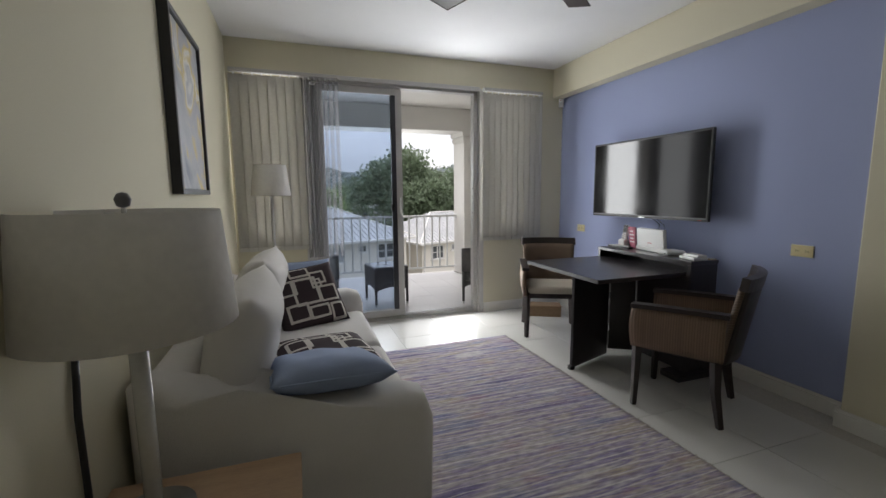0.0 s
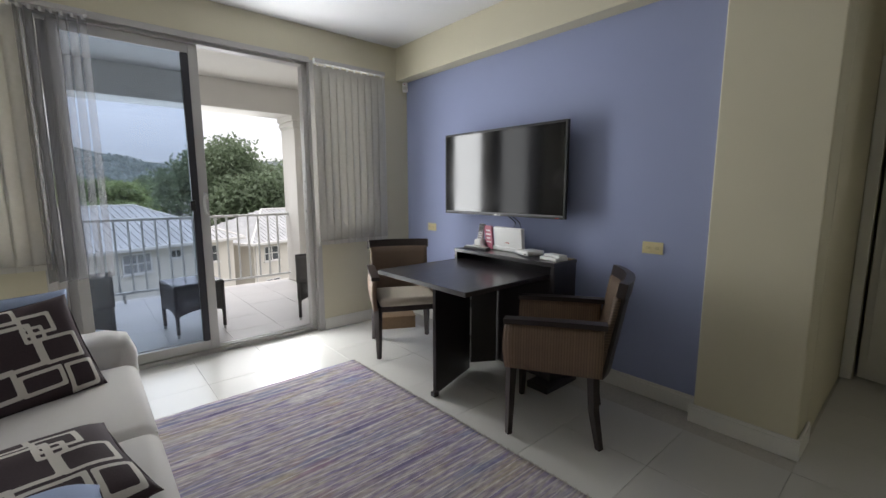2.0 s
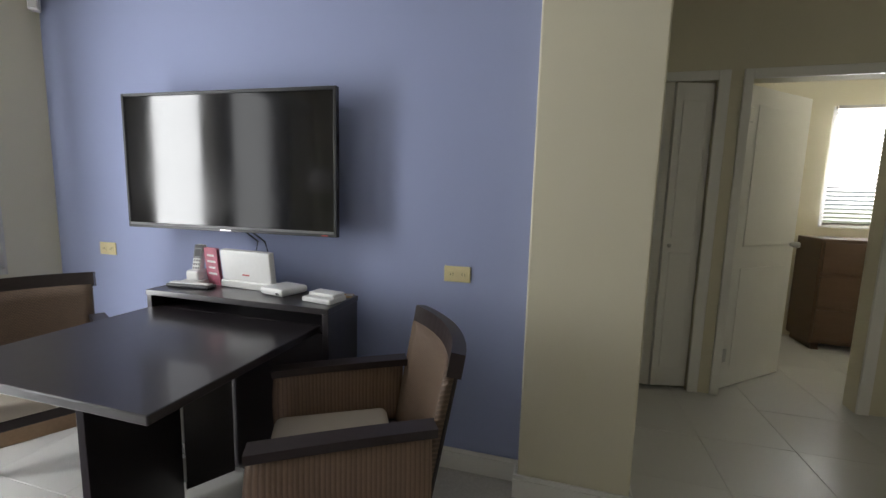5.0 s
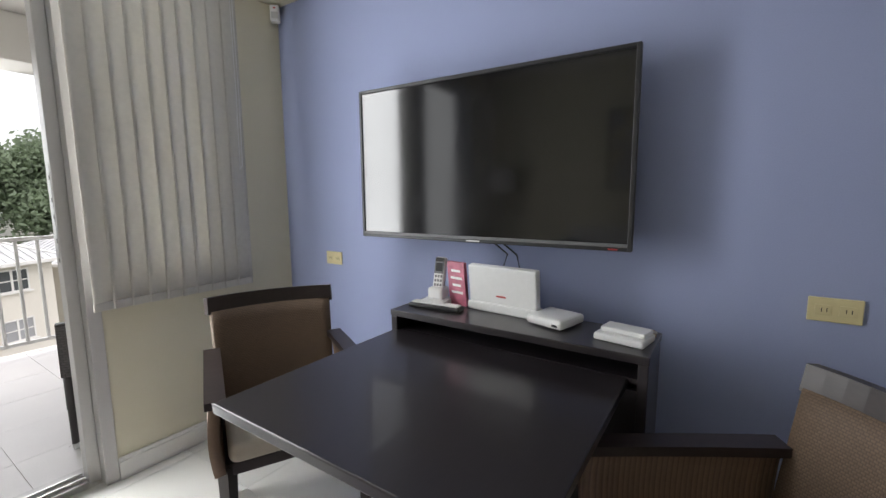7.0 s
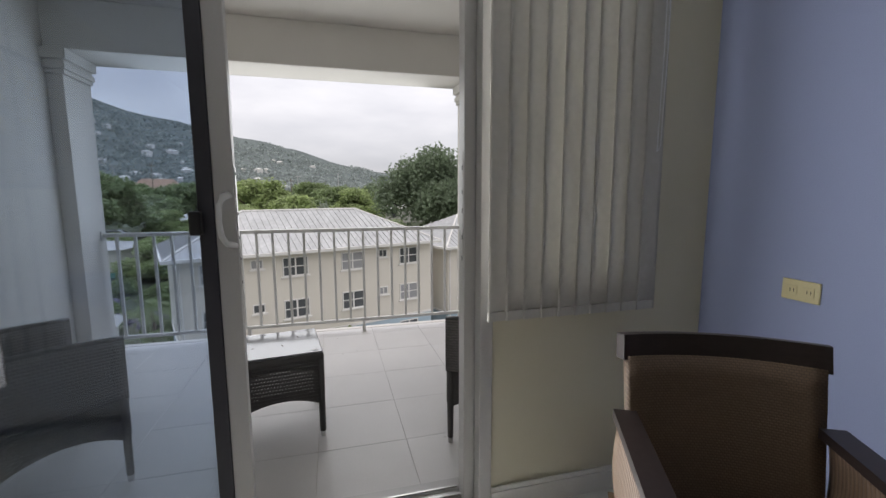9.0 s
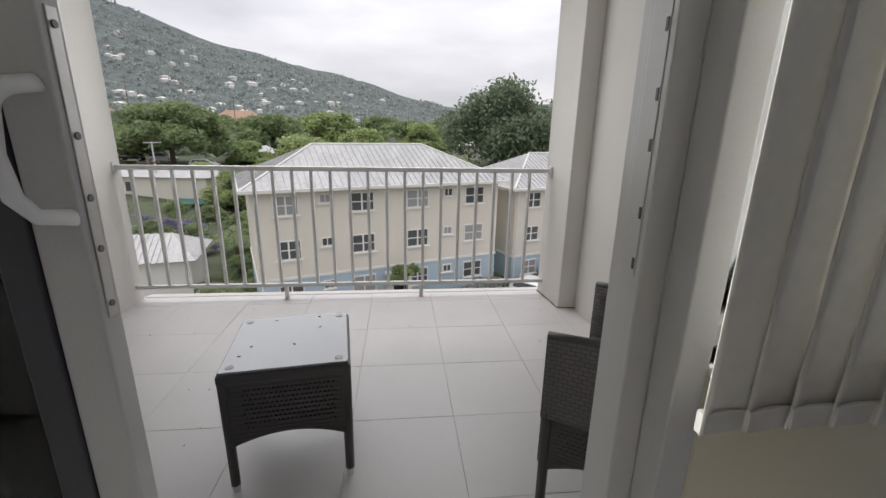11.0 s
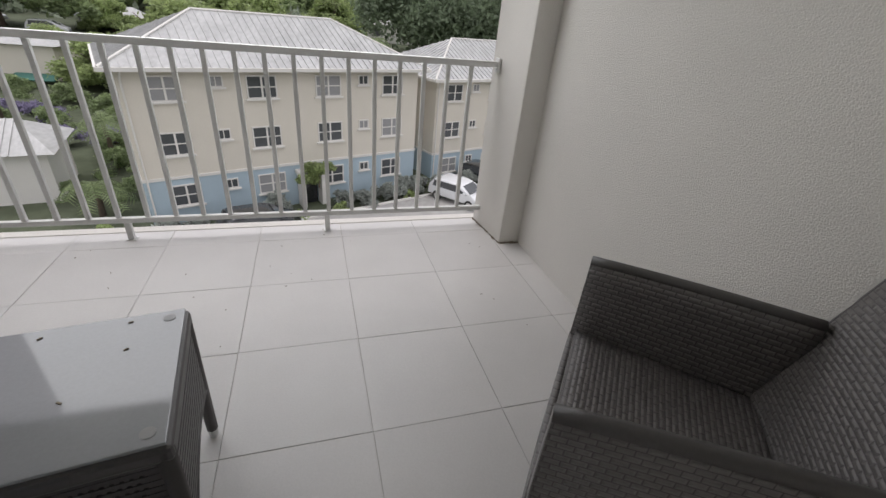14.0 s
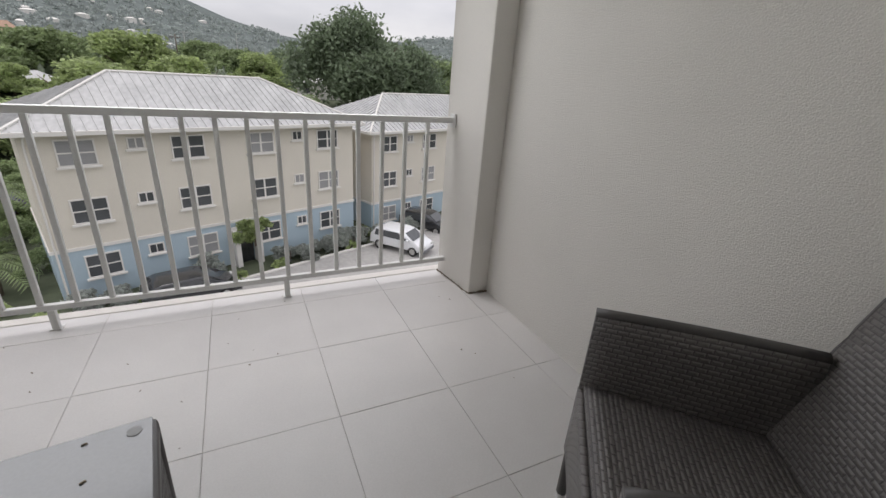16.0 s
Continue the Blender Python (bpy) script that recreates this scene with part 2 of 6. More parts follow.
def squares(name, ground, line, rects):
    """Printed cloth: outlines of overlapping rounded rectangles, in the pillow's own metres."""
    m = mat(name, ground, 0.85, vary=0.15, grain=200, bump=0.2, spec=0.2)
    n, l = m.node_tree.nodes, m.node_tree.links
    b = n["Principled BSDF"]
    uv, sep = n.new("ShaderNodeTexCoord"), n.new("ShaderNodeSeparateXYZ")
    l.new(uv.outputs["UV"], sep.inputs[0])

    def op(kind, a, c):
        o = n.new("ShaderNodeMath")
        o.operation = kind
        for i, v in enumerate((a, c)):
            if isinstance(v, (int, float)):
                o.inputs[i].default_value = v
            elif v is not None:
                l.new(v, o.inputs[i])
        return o.outputs[0]

    total = None
    for cx, cy, hw, hh, w in rects:
        qx = op("SUBTRACT", op("ABSOLUTE", op("SUBTRACT", sep.outputs[0], cx), None), hw)
        qy = op("SUBTRACT", op("ABSOLUTE", op("SUBTRACT", sep.outputs[1], cy), None), hh)
        d = n.new("ShaderNodeMath")
        d.operation = "SMOOTH_MAX"
        l.new(qx, d.inputs[0]), l.new(qy, d.inputs[1])
        d.inputs[2].default_value = 0.012
        hit = op("LESS_THAN", op("ABSOLUTE", d.outputs[0], None), w)
        total = hit if total is None else op("MAXIMUM", total, hit)
    mix = n.new("ShaderNodeMix")
    mix.data_type = "RGBA"
    mix.inputs[7].default_value = (*line, 1)
    old = b.inputs["Base Color"].links[0].from_socket
    l.new(total, mix.inputs[0]), l.new(old, mix.inputs[6]), l.new(mix.outputs[2], b.inputs["Base Color"])
    return m


def painting(name):
    """An abstract canvas: pale grey with soft patches of yellow, white and blue-grey."""
    m = mat(name, (0.3, 0.3, 0.33), 0.5, grain=120, bump=0.3)
    n, l = m.node_tree.nodes, m.node_tree.links
    b = n["Principled BSDF"]
    geo, noise_tex, ramp = n.new("ShaderNodeNewGeometry"), n.new("ShaderNodeTexNoise"), n.new("ShaderNodeValToRGB")
    noise_tex.inputs["Scale"].default_value, noise_tex.inputs["Detail"].default_value, noise_tex.inputs["Distortion"].default_value = 2.6, 3, 1.2
    l.new(geo.outputs["Position"], noise_tex.inputs[0]), l.new(noise_tex.outputs[0], ramp.inputs[0])
    cr = ramp.color_ramp
    cr.elements[0].position, cr.elements[0].color = 0.3, (0.20, 0.22, 0.27, 1)
    cr.elements[1].position, cr.elements[1].color = 0.72, (0.55, 0.54, 0.52, 1)
    for p, c in ((0.42, (0.33, 0.34, 0.37)), (0.50, (0.38, 0.38, 0.40)), (0.55, (0.55, 0.43, 0.14)), (0.59, (0.62, 0.60, 0.55)), (0.64, (0.36, 0.37, 0.40))):
        cr.elements.new(p).color = (*c, 1)
    l.new(ramp.outputs[0], b.inputs["Base Color"])
    return m


CREAM = mat("cream_wall_paint", (0.65, 0.61, 0.47), 0.75, vary=0.04, scale=1.2, grain=250, bump=0.12, spec=0.3)
BLUE = mat("blue_wall_paint", (0.33, 0.375, 0.57), 0.7, vary=0.04, scale=1.2, grain=250, bump=0.12, spec=0.3)
CEILING = mat("white_ceiling_paint", (0.78, 0.78, 0.79), 0.85, vary=0.03, grain=200, bump=0.15, spec=0.2)
WHITE = mat("white_gloss_paint", (0.76, 0.75, 0.71), 0.4, vary=0.04, grain=120)
ALU = mat("white_painted_aluminium", (0.50, 0.49, 0.48), 0.35, vary=0.05, grain=200)
DARK_ALU = mat("dark_aluminium", (0.035, 0.035, 0.045), 0.4, vary=0.1)
STEEL = mat("brushed_steel", (0.55, 0.55, 0.54), 0.3, metal=1.0, vary=0.08)
TILE = mat("cream_floor_tile", (0.56, 0.55, 0.52), 0.33, vary=0.03, scale=1.2, grain=180, piece=0.03, bump=0.03, polish=0.015)
BALCONY_TILE = mat("pale_balcony_tile", (0.60, 0.585, 0.575), 0.42, vary=0.06, scale=3.5, grain=160, piece=0.025, bump=0.05, polish=0.03)
GROUT = mat("grey_grout", (0.50, 0.48, 0.44), 0.9, vary=0.15, grain=90)
STUCCO = mat("cream_stucco", (0.70, 0.675, 0.64), 0.9, vary=0.06, scale=1.5, grain=210, bump=0.85, spec=0.2)
STAIN = mat("damp_brown_grime", (0.16, 0.13, 0.09), 0.9, vary=0.4, grain=40)
ESPRESSO = mat("espresso_wood", (0.026, 0.022, 0.025), 0.3, vary=0.14, scale=5, grain=40, stretch=(1, 8, 1), bump=0.02, polish=0.03, coat=0.25)
CHAIR_WOOD = mat("dark_chair_wood", (0.028, 0.019, 0.018), 0.38, vary=0.3, scale=6, grain=50, stretch=(1, 1, 6))
RATTAN = weave("brown_rattan", (0.22, 0.145, 0.098), 0.30, 0.014, 0.6, 0.62, 0.4, 0.85)
CANE = weave("light_cane", (0.17, 0.113, 0.075), 0.0075, 0.010, 0.6, 0.6, 0.35, 0.85)
WICKER = weave("charcoal_wicker", (0.150, 0.139, 0.136), 0.0135, 0.027, 0.45, 0.42, 0.65, 0.86, 0.003, 0.13)
CUSHION = mat("beige_seat_fabric", (0.50, 0.45, 0.37), 0.9, vary=0.06, grain=300, bump=0.3, spec=0.2)
SOFA = mat("oatmeal_sofa_fabric", (0.64, 0.62, 0.60), 0.92, vary=0.06, scale=4, grain=350, bump=0.35, spec=0.2)
BLUE_CLOTH = mat("dusty_blue_cloth", (0.29, 0.355, 0.51), 0.9, vary=0.08, grain=350, bump=0.3, spec=0.2)
PRINT = squares("brown_printed_cloth", (0.055, 0.040, 0.045), (0.62, 0.59, 0.54), ((-0.02, 0.02, 0.075, 0.085, 0.008), (-0.13, 0.06, 0.05, 0.045, 0.007), (0.08, 0.10, 0.045, 0.04, 0.007), (0.12, -0.02, 0.055, 0.05, 0.007), (-0.10, -0.11, 0.06, 0.05, 0.008), (0.03, -0.13, 0.06, 0.035, 0.007), (0.15, -0.15, 0.04, 0.05, 0.007), (-0.03, 0.16, 0.06, 0.03, 0.007), (-0.16, 0.17, 0.04, 0.03, 0.007), (0.06, 0.06, 0.028, 0.028, 0.006)))
RUG = stripes("striped_wool")
FRINGE = mat("cream_wool", (0.45, 0.42, 0.38), 0.95, grain=200)
VANE = cloth_light("ivory_blind_cloth", (0.64, 0.62, 0.57), 0.20)
VANE_SHEER = sheer("sheer_blind_cloth", (0.36, 0.36, 0.38), 0.70)
SHADE = cloth_light("white_linen_shade", (0.88, 0.86, 0.83), 0.28)
CLEAR = glass("window_glass", (0.93, 0.95, 0.96))
TINTED = glass("blue_tinted_glass", (0.84, 0.88, 0.93))
ACRYLIC = mat("frosted_acrylic", (0.55, 0.55, 0.53), 0.15, vary=0.05)
SCREEN = mat("black_screen_glass", (0.006, 0.006, 0.007), 0.09, vary=0.1, spec=0.6)
BLACK = mat("black_plastic", (0.018, 0.018, 0.02), 0.4, vary=0.15)
GREY = mat("grey_plastic", (0.16, 0.16, 0.17), 0.45, vary=0.1)
PLASTIC = mat("white_plastic", (0.74, 0.74, 0.73), 0.35, vary=0.03)
IVORY = mat("ivory_plate", (0.66, 0.58, 0.33), 0.4, vary=0.04)
PINK = mat("pink_glossy_card", (0.45, 0.13, 0.19), 0.4, vary=0.3, scale=20, grain=60)
RED = mat("red_print", (0.45, 0.05, 0.05), 0.5)
GOLD = mat("tan_card", (0.40, 0.26, 0.10), 0.5)
OAK = mat("light_oak", (0.46, 0.31, 0.19), 0.45, vary=0.15, scale=4, grain=50, stretch=(1, 9, 1), bump=0.1)
DRESSER = mat("dark_brown_veneer", (0.115, 0.068, 0.042), 0.4, vary=0.2, scale=4, grain=50, stretch=(1, 1, 7))
BROWN = mat("brown_cardboard", (0.30, 0.20, 0.12), 0.85, vary=0.12)
FAN_WOOD = mat("dark_fan_blade", (0.06, 0.045, 0.042), 0.4, vary=0.2, stretch=(6, 1, 1))
CANVAS = painting("abstract_canvas")
RAIL = mat("white_rail_enamel", (0.66, 0.66, 0.645), 0.4, vary=0.06, grain=90)
FROST = mat("frosted_table_glass", (0.24, 0.245, 0.26), 0.05, vary=0.05, grain=150, spec=0.8)
PAD = mat("grey_glass_pad", (0.22, 0.22, 0.22), 0.3)
HOUSE_WALL = mat("cream_render", (0.67, 0.63, 0.55), 0.9, vary=0.05, scale=0.4, grain=20, bump=0.2, spec=0.2)
HOUSE_BLUE = mat("pale_blue_render", (0.41, 0.505, 0.565), 0.9, vary=0.06, scale=0.5, grain=20, bump=0.2, spec=0.2)
HOUSE_TRIM = mat("white_render_trim", (0.72, 0.70, 0.66), 0.7, vary=0.05, scale=1)
ROOF = mat("pale_grey_metal_roof", (0.42, 0.42, 0.415), 0.5, vary=0.22, scale=0.9, grain=5, stretch=(1, 0.35, 1))
PANE = mat("dark_window_pane", (0.085, 0.09, 0.095), 0.08, vary=0.3, scale=0.5)
BLINDS = mat("grey_drawn_blind", (0.30, 0.30, 0.30), 0.6, vary=0.1, scale=1, stretch=(1, 1, 14))
PAVER = mat("grey_paving", (0.36, 0.35, 0.335), 0.9, vary=0.2, scale=0.6, grain=4)
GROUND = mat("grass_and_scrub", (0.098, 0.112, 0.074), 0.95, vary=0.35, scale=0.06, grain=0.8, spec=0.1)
# the haze of distance is put into this pale grey hill colour
HILL = mat("hazy_wooded_hill", (0.145, 0.165, 0.158), 1.0, vary=0.32, scale=0.03, grain=0.11, spec=0.0)
BARK = mat("grey_brown_bark", (0.13, 0.10, 0.075), 0.95, vary=0.3, scale=2, grain=20, stretch=(1, 1, 0.2), bump=0.5)
LEAF_DARK = leaf("dark_green_leaf", (0.19, 0.24, 0.150))
LEAF_MID = leaf("green_leaf", (0.255, 0.32, 0.155))
# two leaf colours for far off, greyed and paled to carry the haze
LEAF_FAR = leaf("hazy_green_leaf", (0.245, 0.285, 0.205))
LEAF_HILL = leaf("hazy_grey_green_leaf", (0.31, 0.345, 0.325), 0.15)
LEAF_LIGHT = leaf("yellow_green_leaf", (0.33, 0.40, 0.175))
LEAF_SILVER = leaf("silver_green_leaf", (0.36, 0.385, 0.35))
LEAF_VIOLET = leaf("violet_blossom", (0.27, 0.24, 0.36))
CAR_WHITE = mat("white_car_paint", (0.70, 0.71, 0.72), 0.25, vary=0.02, coat=0.6)
CAR_DARK = mat("black_car_paint", (0.02, 0.021, 0.024), 0.25, vary=0.05, coat=0.6)
TYRE = mat("black_rubber", (0.015, 0.015, 0.015), 0.85)
AWNING = mat("green_canvas", (0.05, 0.15, 0.12), 0.8, vary=0.1)
TAN_ROOF = mat("tan_tile_roof", (0.36, 0.24, 0.17), 0.9, vary=0.15, scale=0.5, grain=3)


# ---- mesh helpers ----
def part(name, bm, material, parent=None, label="", smooth=False):
    """Links a bmesh as one mesh object, under a thing or a part."""
    me = bpy.data.meshes.new(name)
    bmesh.ops.recalc_face_normals(bm, faces=bm.faces)
    for f in bm.faces:
        f.smooth = smooth
    bm.to_mesh(me)
    bm.free()
    me.materials.append(material)
    ob = new(name, me)
    ob.parent = parent
    if label:
        ob["label"] = label
    return ob


def thing(name, m, label, category, group=""):
    ob = new(name)
    ob.empty_display_size = 0.1
    ob.matrix_basis = m
    return tagged(ob, label, category, group)


def add_box(bm, x0, x1, y0, y1, z0, z1, bevel=0.0, m=None, seg=2):
    vs = bmesh.ops.create_cube(bm, size=1)["verts"]
    for v in vs:
        v.co = Vector((x0 + (v.co.x + 0.5) * (x1 - x0), y0 + (v.co.y + 0.5) * (y1 - y0), z0 + (v.co.z + 0.5) * (z1 - z0)))
        if m is not None:
            v.co = m @ v.co
    if bevel:
        bmesh.ops.bevel(bm, geom=list({e for v in vs for e in v.link_edges}), offset=bevel, segments=seg, affect="EDGES", profile=0.5)


def box(x0, x1, y0, y1, z0, z1, bevel=0.0, m=None, seg=2):
    bm = bmesh.new()
    add_box(bm, x0, x1, y0, y1, z0, z1, bevel, m, seg)
    return bm


def add_tube(bm, pts, radii, seg=12, flat=1.0):
    """A round bar through points; flat squeezes it."""
    pts = [Vector(p) for p in pts]
    radii = radii if isinstance(radii, (list, tuple)) else [radii] * len(pts)
    rings = []
    for i, p in enumerate(pts):
        d = (pts[min(i + 1, len(pts) - 1)] - pts[max(i - 1, 0)]).normalized()
        a = d.orthogonal().normalized() if abs(d.z) < 0.95 else Vector((1, 0, 0))
        a = (a - d * a.dot(d)).normalized()
        b = d.cross(a)
        rings.append([bm.verts.new(p + radii[i] * (a * math.cos(k * math.tau / seg) + flat * b * math.sin(k * math.tau / seg))) for k in range(seg)])
    for r0, r1 in zip(rings, rings[1:]):
        for k in range(seg):
            bm.faces.new((r0[k], r0[(k + 1) % seg], r1[(k + 1) % seg], r1[k]))
    bm.faces.new(rings[0][::-1]), bm.faces.new(rings[-1])


def tube(pts, radii, seg=12, flat=1.0):
    bm = bmesh.new()
    add_tube(bm, pts, radii, seg, flat)
    return bm


def lathe(profile, seg=32, closed=True):
    """Turns (radius, height) pairs about the z axis."""
    bm = bmesh.new()
    rings = [[bm.verts.new((r * math.cos(k * math.tau / seg), r * math.sin(k * math.tau / seg), z)) for k in range(seg)] for r, z in profile]
    pairs = list(zip(rings, rings[1:])) + ([(rings[-1], rings[0])] if closed else [])
    for r0, r1 in pairs:
        for k in range(seg):
            bm.faces.new((r0[k], r0[(k + 1) % seg], r1[(k + 1) % seg], r1[k]))
    return bm


def sheet(fn, nu, nv, thick, su=1.0, sv=1.0):
    """A curved panel: fn(u, v) for u, v in 0..1, given a thickness and its own metres as UV."""
    p = [[Vector(fn(i / nu, j / nv)) for j in range(nv + 1)] for i in range(nu + 1)]
    bm = bmesh.new()
    uvl = bm.loops.layers.uv.new("UVMap")

    def normal(i, j):
        a = p[min(i + 1, nu)][j] - p[max(i - 1, 0)][j]
        b = p[i][min(j + 1, nv)] - p[i][max(j - 1, 0)]
        return a.cross(b).normalized()

    front = [[bm.verts.new(p[i][j] + normal(i, j) * thick / 2) for j in range(nv + 1)] for i in range(nu + 1)]
    back = [[bm.verts.new(p[i][j] - normal(i, j) * thick / 2) for j in range(nv + 1)] for i in range(nu + 1)]

    def face(vs, uvs):
        f = bm.faces.new(vs)
        for lp, (a, b) in zip(f.loops, uvs):
            lp[uvl].uv = (a * su, b * sv)

    for i in range(nu):
        for j in range(nv):
            ij = ((i, j), (i + 1, j), (i + 1, j + 1), (i, j + 1))
            uvs = [(a / nu, b / nv) for a, b in ij]
            face([front[a][b] for a, b in ij], uvs)
            face([back[a][b] for a, b in ij][::-1], uvs[::-1])
    rim = [(i, 0) for i in range(nu)] + [(nu, j) for j in range(nv)] + [(i, nv) for i in range(nu, 0, -1)] + [(0, j) for j in range(nv, 0, -1)]
    for (a, b), (c, d) in zip(rim, rim[1:] + rim[:1]):
        face((front[a][b], back[a][b], back[c][d], front[c][d]), ((a / nu, b / nv), (a / nu, b / nv + thick), (c / nu, d / nv + thick), (c / nu, d / nv)))
    return bm


def prism(poly, y0, y1, bevel=0.0, seg=3):
    """Extrudes an (x, z) outline along y."""
    bm = bmesh.new()
    a = [bm.verts.new((x, y0, z)) for x, z in poly]
    b = [bm.verts.new((x, y1, z)) for x, z in poly]
    bm.faces.new(a), bm.faces.new(b[::-1])
    for i in range(len(poly)):
        k = (i + 1) % len(poly)
        bm.faces.new((a[i], b[i], b[k], a[k]))
    if bevel:
        rim = [e for e in bm.edges if (e.verts[0] in a) == (e.verts[1] in a)]
        bmesh.ops.bevel(bm, geom=rim, offset=bevel, segments=seg, affect="EDGES", profile=0.5)
    return bm


def pillow_mesh(w, h, d, n=18, seed=0):
    """A stuffed pillow with pinched corners and a seam, its own metres as UV."""
    bm = bmesh.new()
    uvl = bm.loops.layers.uv.new("UVMap")
    rnd = random.Random(seed)
    off = Vector((rnd.random() * 9, rnd.random() * 9, 0))
    sides = []
    for sgn in (1, -1):
        g = []
        for i in range(n + 1):
            for j in range(n + 1):
                u, v = 2 * i / n - 1, 2 * j / n - 1
                puff = max(0, (1 - u ** 4)) ** 0.55 * max(0, (1 - v ** 4)) ** 0.55
                pinch = 1 - 0.07 * (1 - u * u) * abs(v) ** 3
                pinch2 = 1 - 0.07 * (1 - v * v) * abs(u) ** 3
                wr = 1 + 0.12 * noise.noise(Vector((u * 2.2, v * 2.2, sgn)) + off)
                g.append(bm.verts.new((u * w / 2 * pinch2, v * h / 2 * pinch, sgn * d / 2 * puff * wr)))
        sides.append(g)
    for s, g in zip((1, -1), sides):
        for i in range(n):
            for j in range(n):
                ids = ((i, j), (i + 1, j), (i + 1, j + 1), (i, j + 1))
                f = bm.faces.new([g[a * (n + 1) + b] for a, b in (ids if s > 0 else ids[::-1])])
                for lp in f.loops:
                    lp[uvl].uv = (lp.vert.co.x, lp.vert.co.y)
    bmesh.ops.remove_doubles(bm, verts=bm.verts, dist=0.0005)
    return bm


def structure(name, bm, material, label="", smooth=False):
    return tagged(part(name, bm, material, None, label, smooth), kind="structure")


def frame_of(x0, x1, z0, z1, w, y0, y1, bevel=0.003):
    """An upright rectangular frame in the xz plane: jambs full height, rails between them."""
    bm = bmesh.new()
    add_box(bm, x0, x0 + w, y0, y1, z0, z1, bevel)
    add_box(bm, x1 - w, x1, y0, y1, z0, z1, bevel)
    add_box(bm, x0 + w, x1 - w, y0, y1, z0, z0 + w, bevel)
    add_box(bm, x0 + w, x1 - w, y0, y1, z1 - w, z1, bevel)
    return bm


# ---- the living room's shell ----
WEST, CEIL, FLOOR_B = -3.40, 2.65, -0.045
floor = structure("floor", box(WEST - 0.15, 3.2, -6.15, 0.05, -0.15, -0.004), GROUT)
ceiling = structure("ceiling", box(WEST - 0.15, 3.2, -6.15, 0.2, CEIL, CEIL + 0.12), CEILING)

bm = bmesh.new()
for x0, x1, z0, z1 in ((WEST, -3.27, 0, CEIL), (-3.27, -2.80, 0, 0.88), (-3.27, -2.80, 2.34, CEIL), (-2.80, -2.75, 0, CEIL), (-2.75, -1.02, 2.38, CEIL),
                       (-1.02, -0.97, 2.38, CEIL), (-0.97, -0.40, 0, 0.88), (-0.97, -0.40, 2.34, CEIL), (-0.40, 0.2, 0, CEIL)):
    add_box(bm, x0, x1, 0.0, 0.17, z0 if z0 else -0.05, z1)
structure("wall_north", bm, CREAM)
structure("wall_west", box(WEST - 0.15, WEST, -6.15, 0.17, -0.01, CEIL), CREAM)
structure("wall_south", box(WEST, 3.2, -6.15, -6.0, -0.01, CEIL), CREAM)
structure("wall_east", box(0.0, 0.15, -2.82, 0.0, -0.01, CEIL), BLUE)
structure("ceiling_beam", box(-0.13, 0.0, -2.82, 0.0, 2.345, CEIL, 0.006), CREAM)
structure("wall_pillar", box(-0.10, 0.15, -3.27, -2.82, -0.01, CEIL, 0.008), CREAM)
structure("wall_hall_north", box(0.15, 1.30, -3.27, -3.12, -0.01, CEIL), CREAM)
bm = bmesh.new()
for y0, y1, z0 in ((-3.335, -3.12, 0), (-3.83, -3.335, 2.05), (-4.02, -3.83, 0), (-4.78, -4.02, 2.05), (-6.0, -4.78, 0)):
    add_box(bm, 1.30, 1.42, y0, y1, z0 - 0.01 if not z0 else z0, CEIL)
structure("wall_hall_east", bm, CREAM)
bm = bmesh.new()
for y0, y1, z0, z1 in ((-5.30, -2.9, 0, CEIL), (-6.0, -5.30, 0, 1.08), (-6.0, -5.30, 2.2, CEIL)):
    add_box(bm, 3.05, 3.2, y0, y1, z0 - 0.01 if not z0 else z0, z1)
structure("wall_bedroom_east", bm, CREAM)
bm = box(1.90, 1.96, -3.96, -3.12, -0.01, CEIL)
add_box(bm, 1.42, 1.96, -4.00, -3.96, -0.01, CEIL)
structure("wall_closet", bm, CREAM)
structure("wall_bedroom_north", box(1.42, 3.2, -3.12, -2.97, -0.01, CEIL), CREAM)


def skirting(name, x0, x1, y0, y1, h=0.105):
    bm = bmesh.new()
    add_box(bm, x0, x1, y0, y1, 0.0, h - 0.02, 0.002)
    dx, dy = (0.004, 0) if x1 - x0 < y1 - y0 else (0, 0.004)
    add_box(bm, x0 + dx, x1 - dx, y0 + dy, y1 - dy, h - 0.02, h, 0.003)
    structure(name, bm, WHITE)


skirting("baseboard_east", -0.016, 0.0, -2.82, -0.016)
skirting("baseboard_pillar", -0.118, -0.10, -3.288, -2.802)
skirting("baseboard_pillar_side", -0.10, -0.016, -2.82, -2.802)
skirting("baseboard_pillar_end", -0.10, 0.15, -3.288, -3.27)
skirting("baseboard_north", -0.97, -0.016, -0.016, 0.0)
skirting("baseboard_north_west", WEST + 0.016, -2.76, -0.016, 0.0)
skirting("baseboard_west", WEST, WEST + 0.016, -6.0, 0.0)

# ---- sliding door ----
door = tagged(thing("door_1", pose(0, 0, 0), "sliding glass door in a white aluminium frame, half open", "door"), kind="structure")
bm = frame_of(-2.75, -1.02, 0.012, 2.38, 0.022, 0.115, 0.185)
add_box(bm, -1.022, -0.968, 0.050, 0.168, 0.0, 2.38, 0.003)
add_box(bm, -1.066, -1.022, 0.050, 0.114, 0.012, 2.38, 0.003)
add_box(bm, -1.062, -1.053, 0.114, 0.130, 0.05, 2.33, 0.002)
add_box(bm, -2.75, -2.71, 0.022, 0.114, 0.012, 2.38, 0.003)
add_box(bm, -2.71, -1.066, 0.022, 0.114, 2.335, 2.38, 0.003)
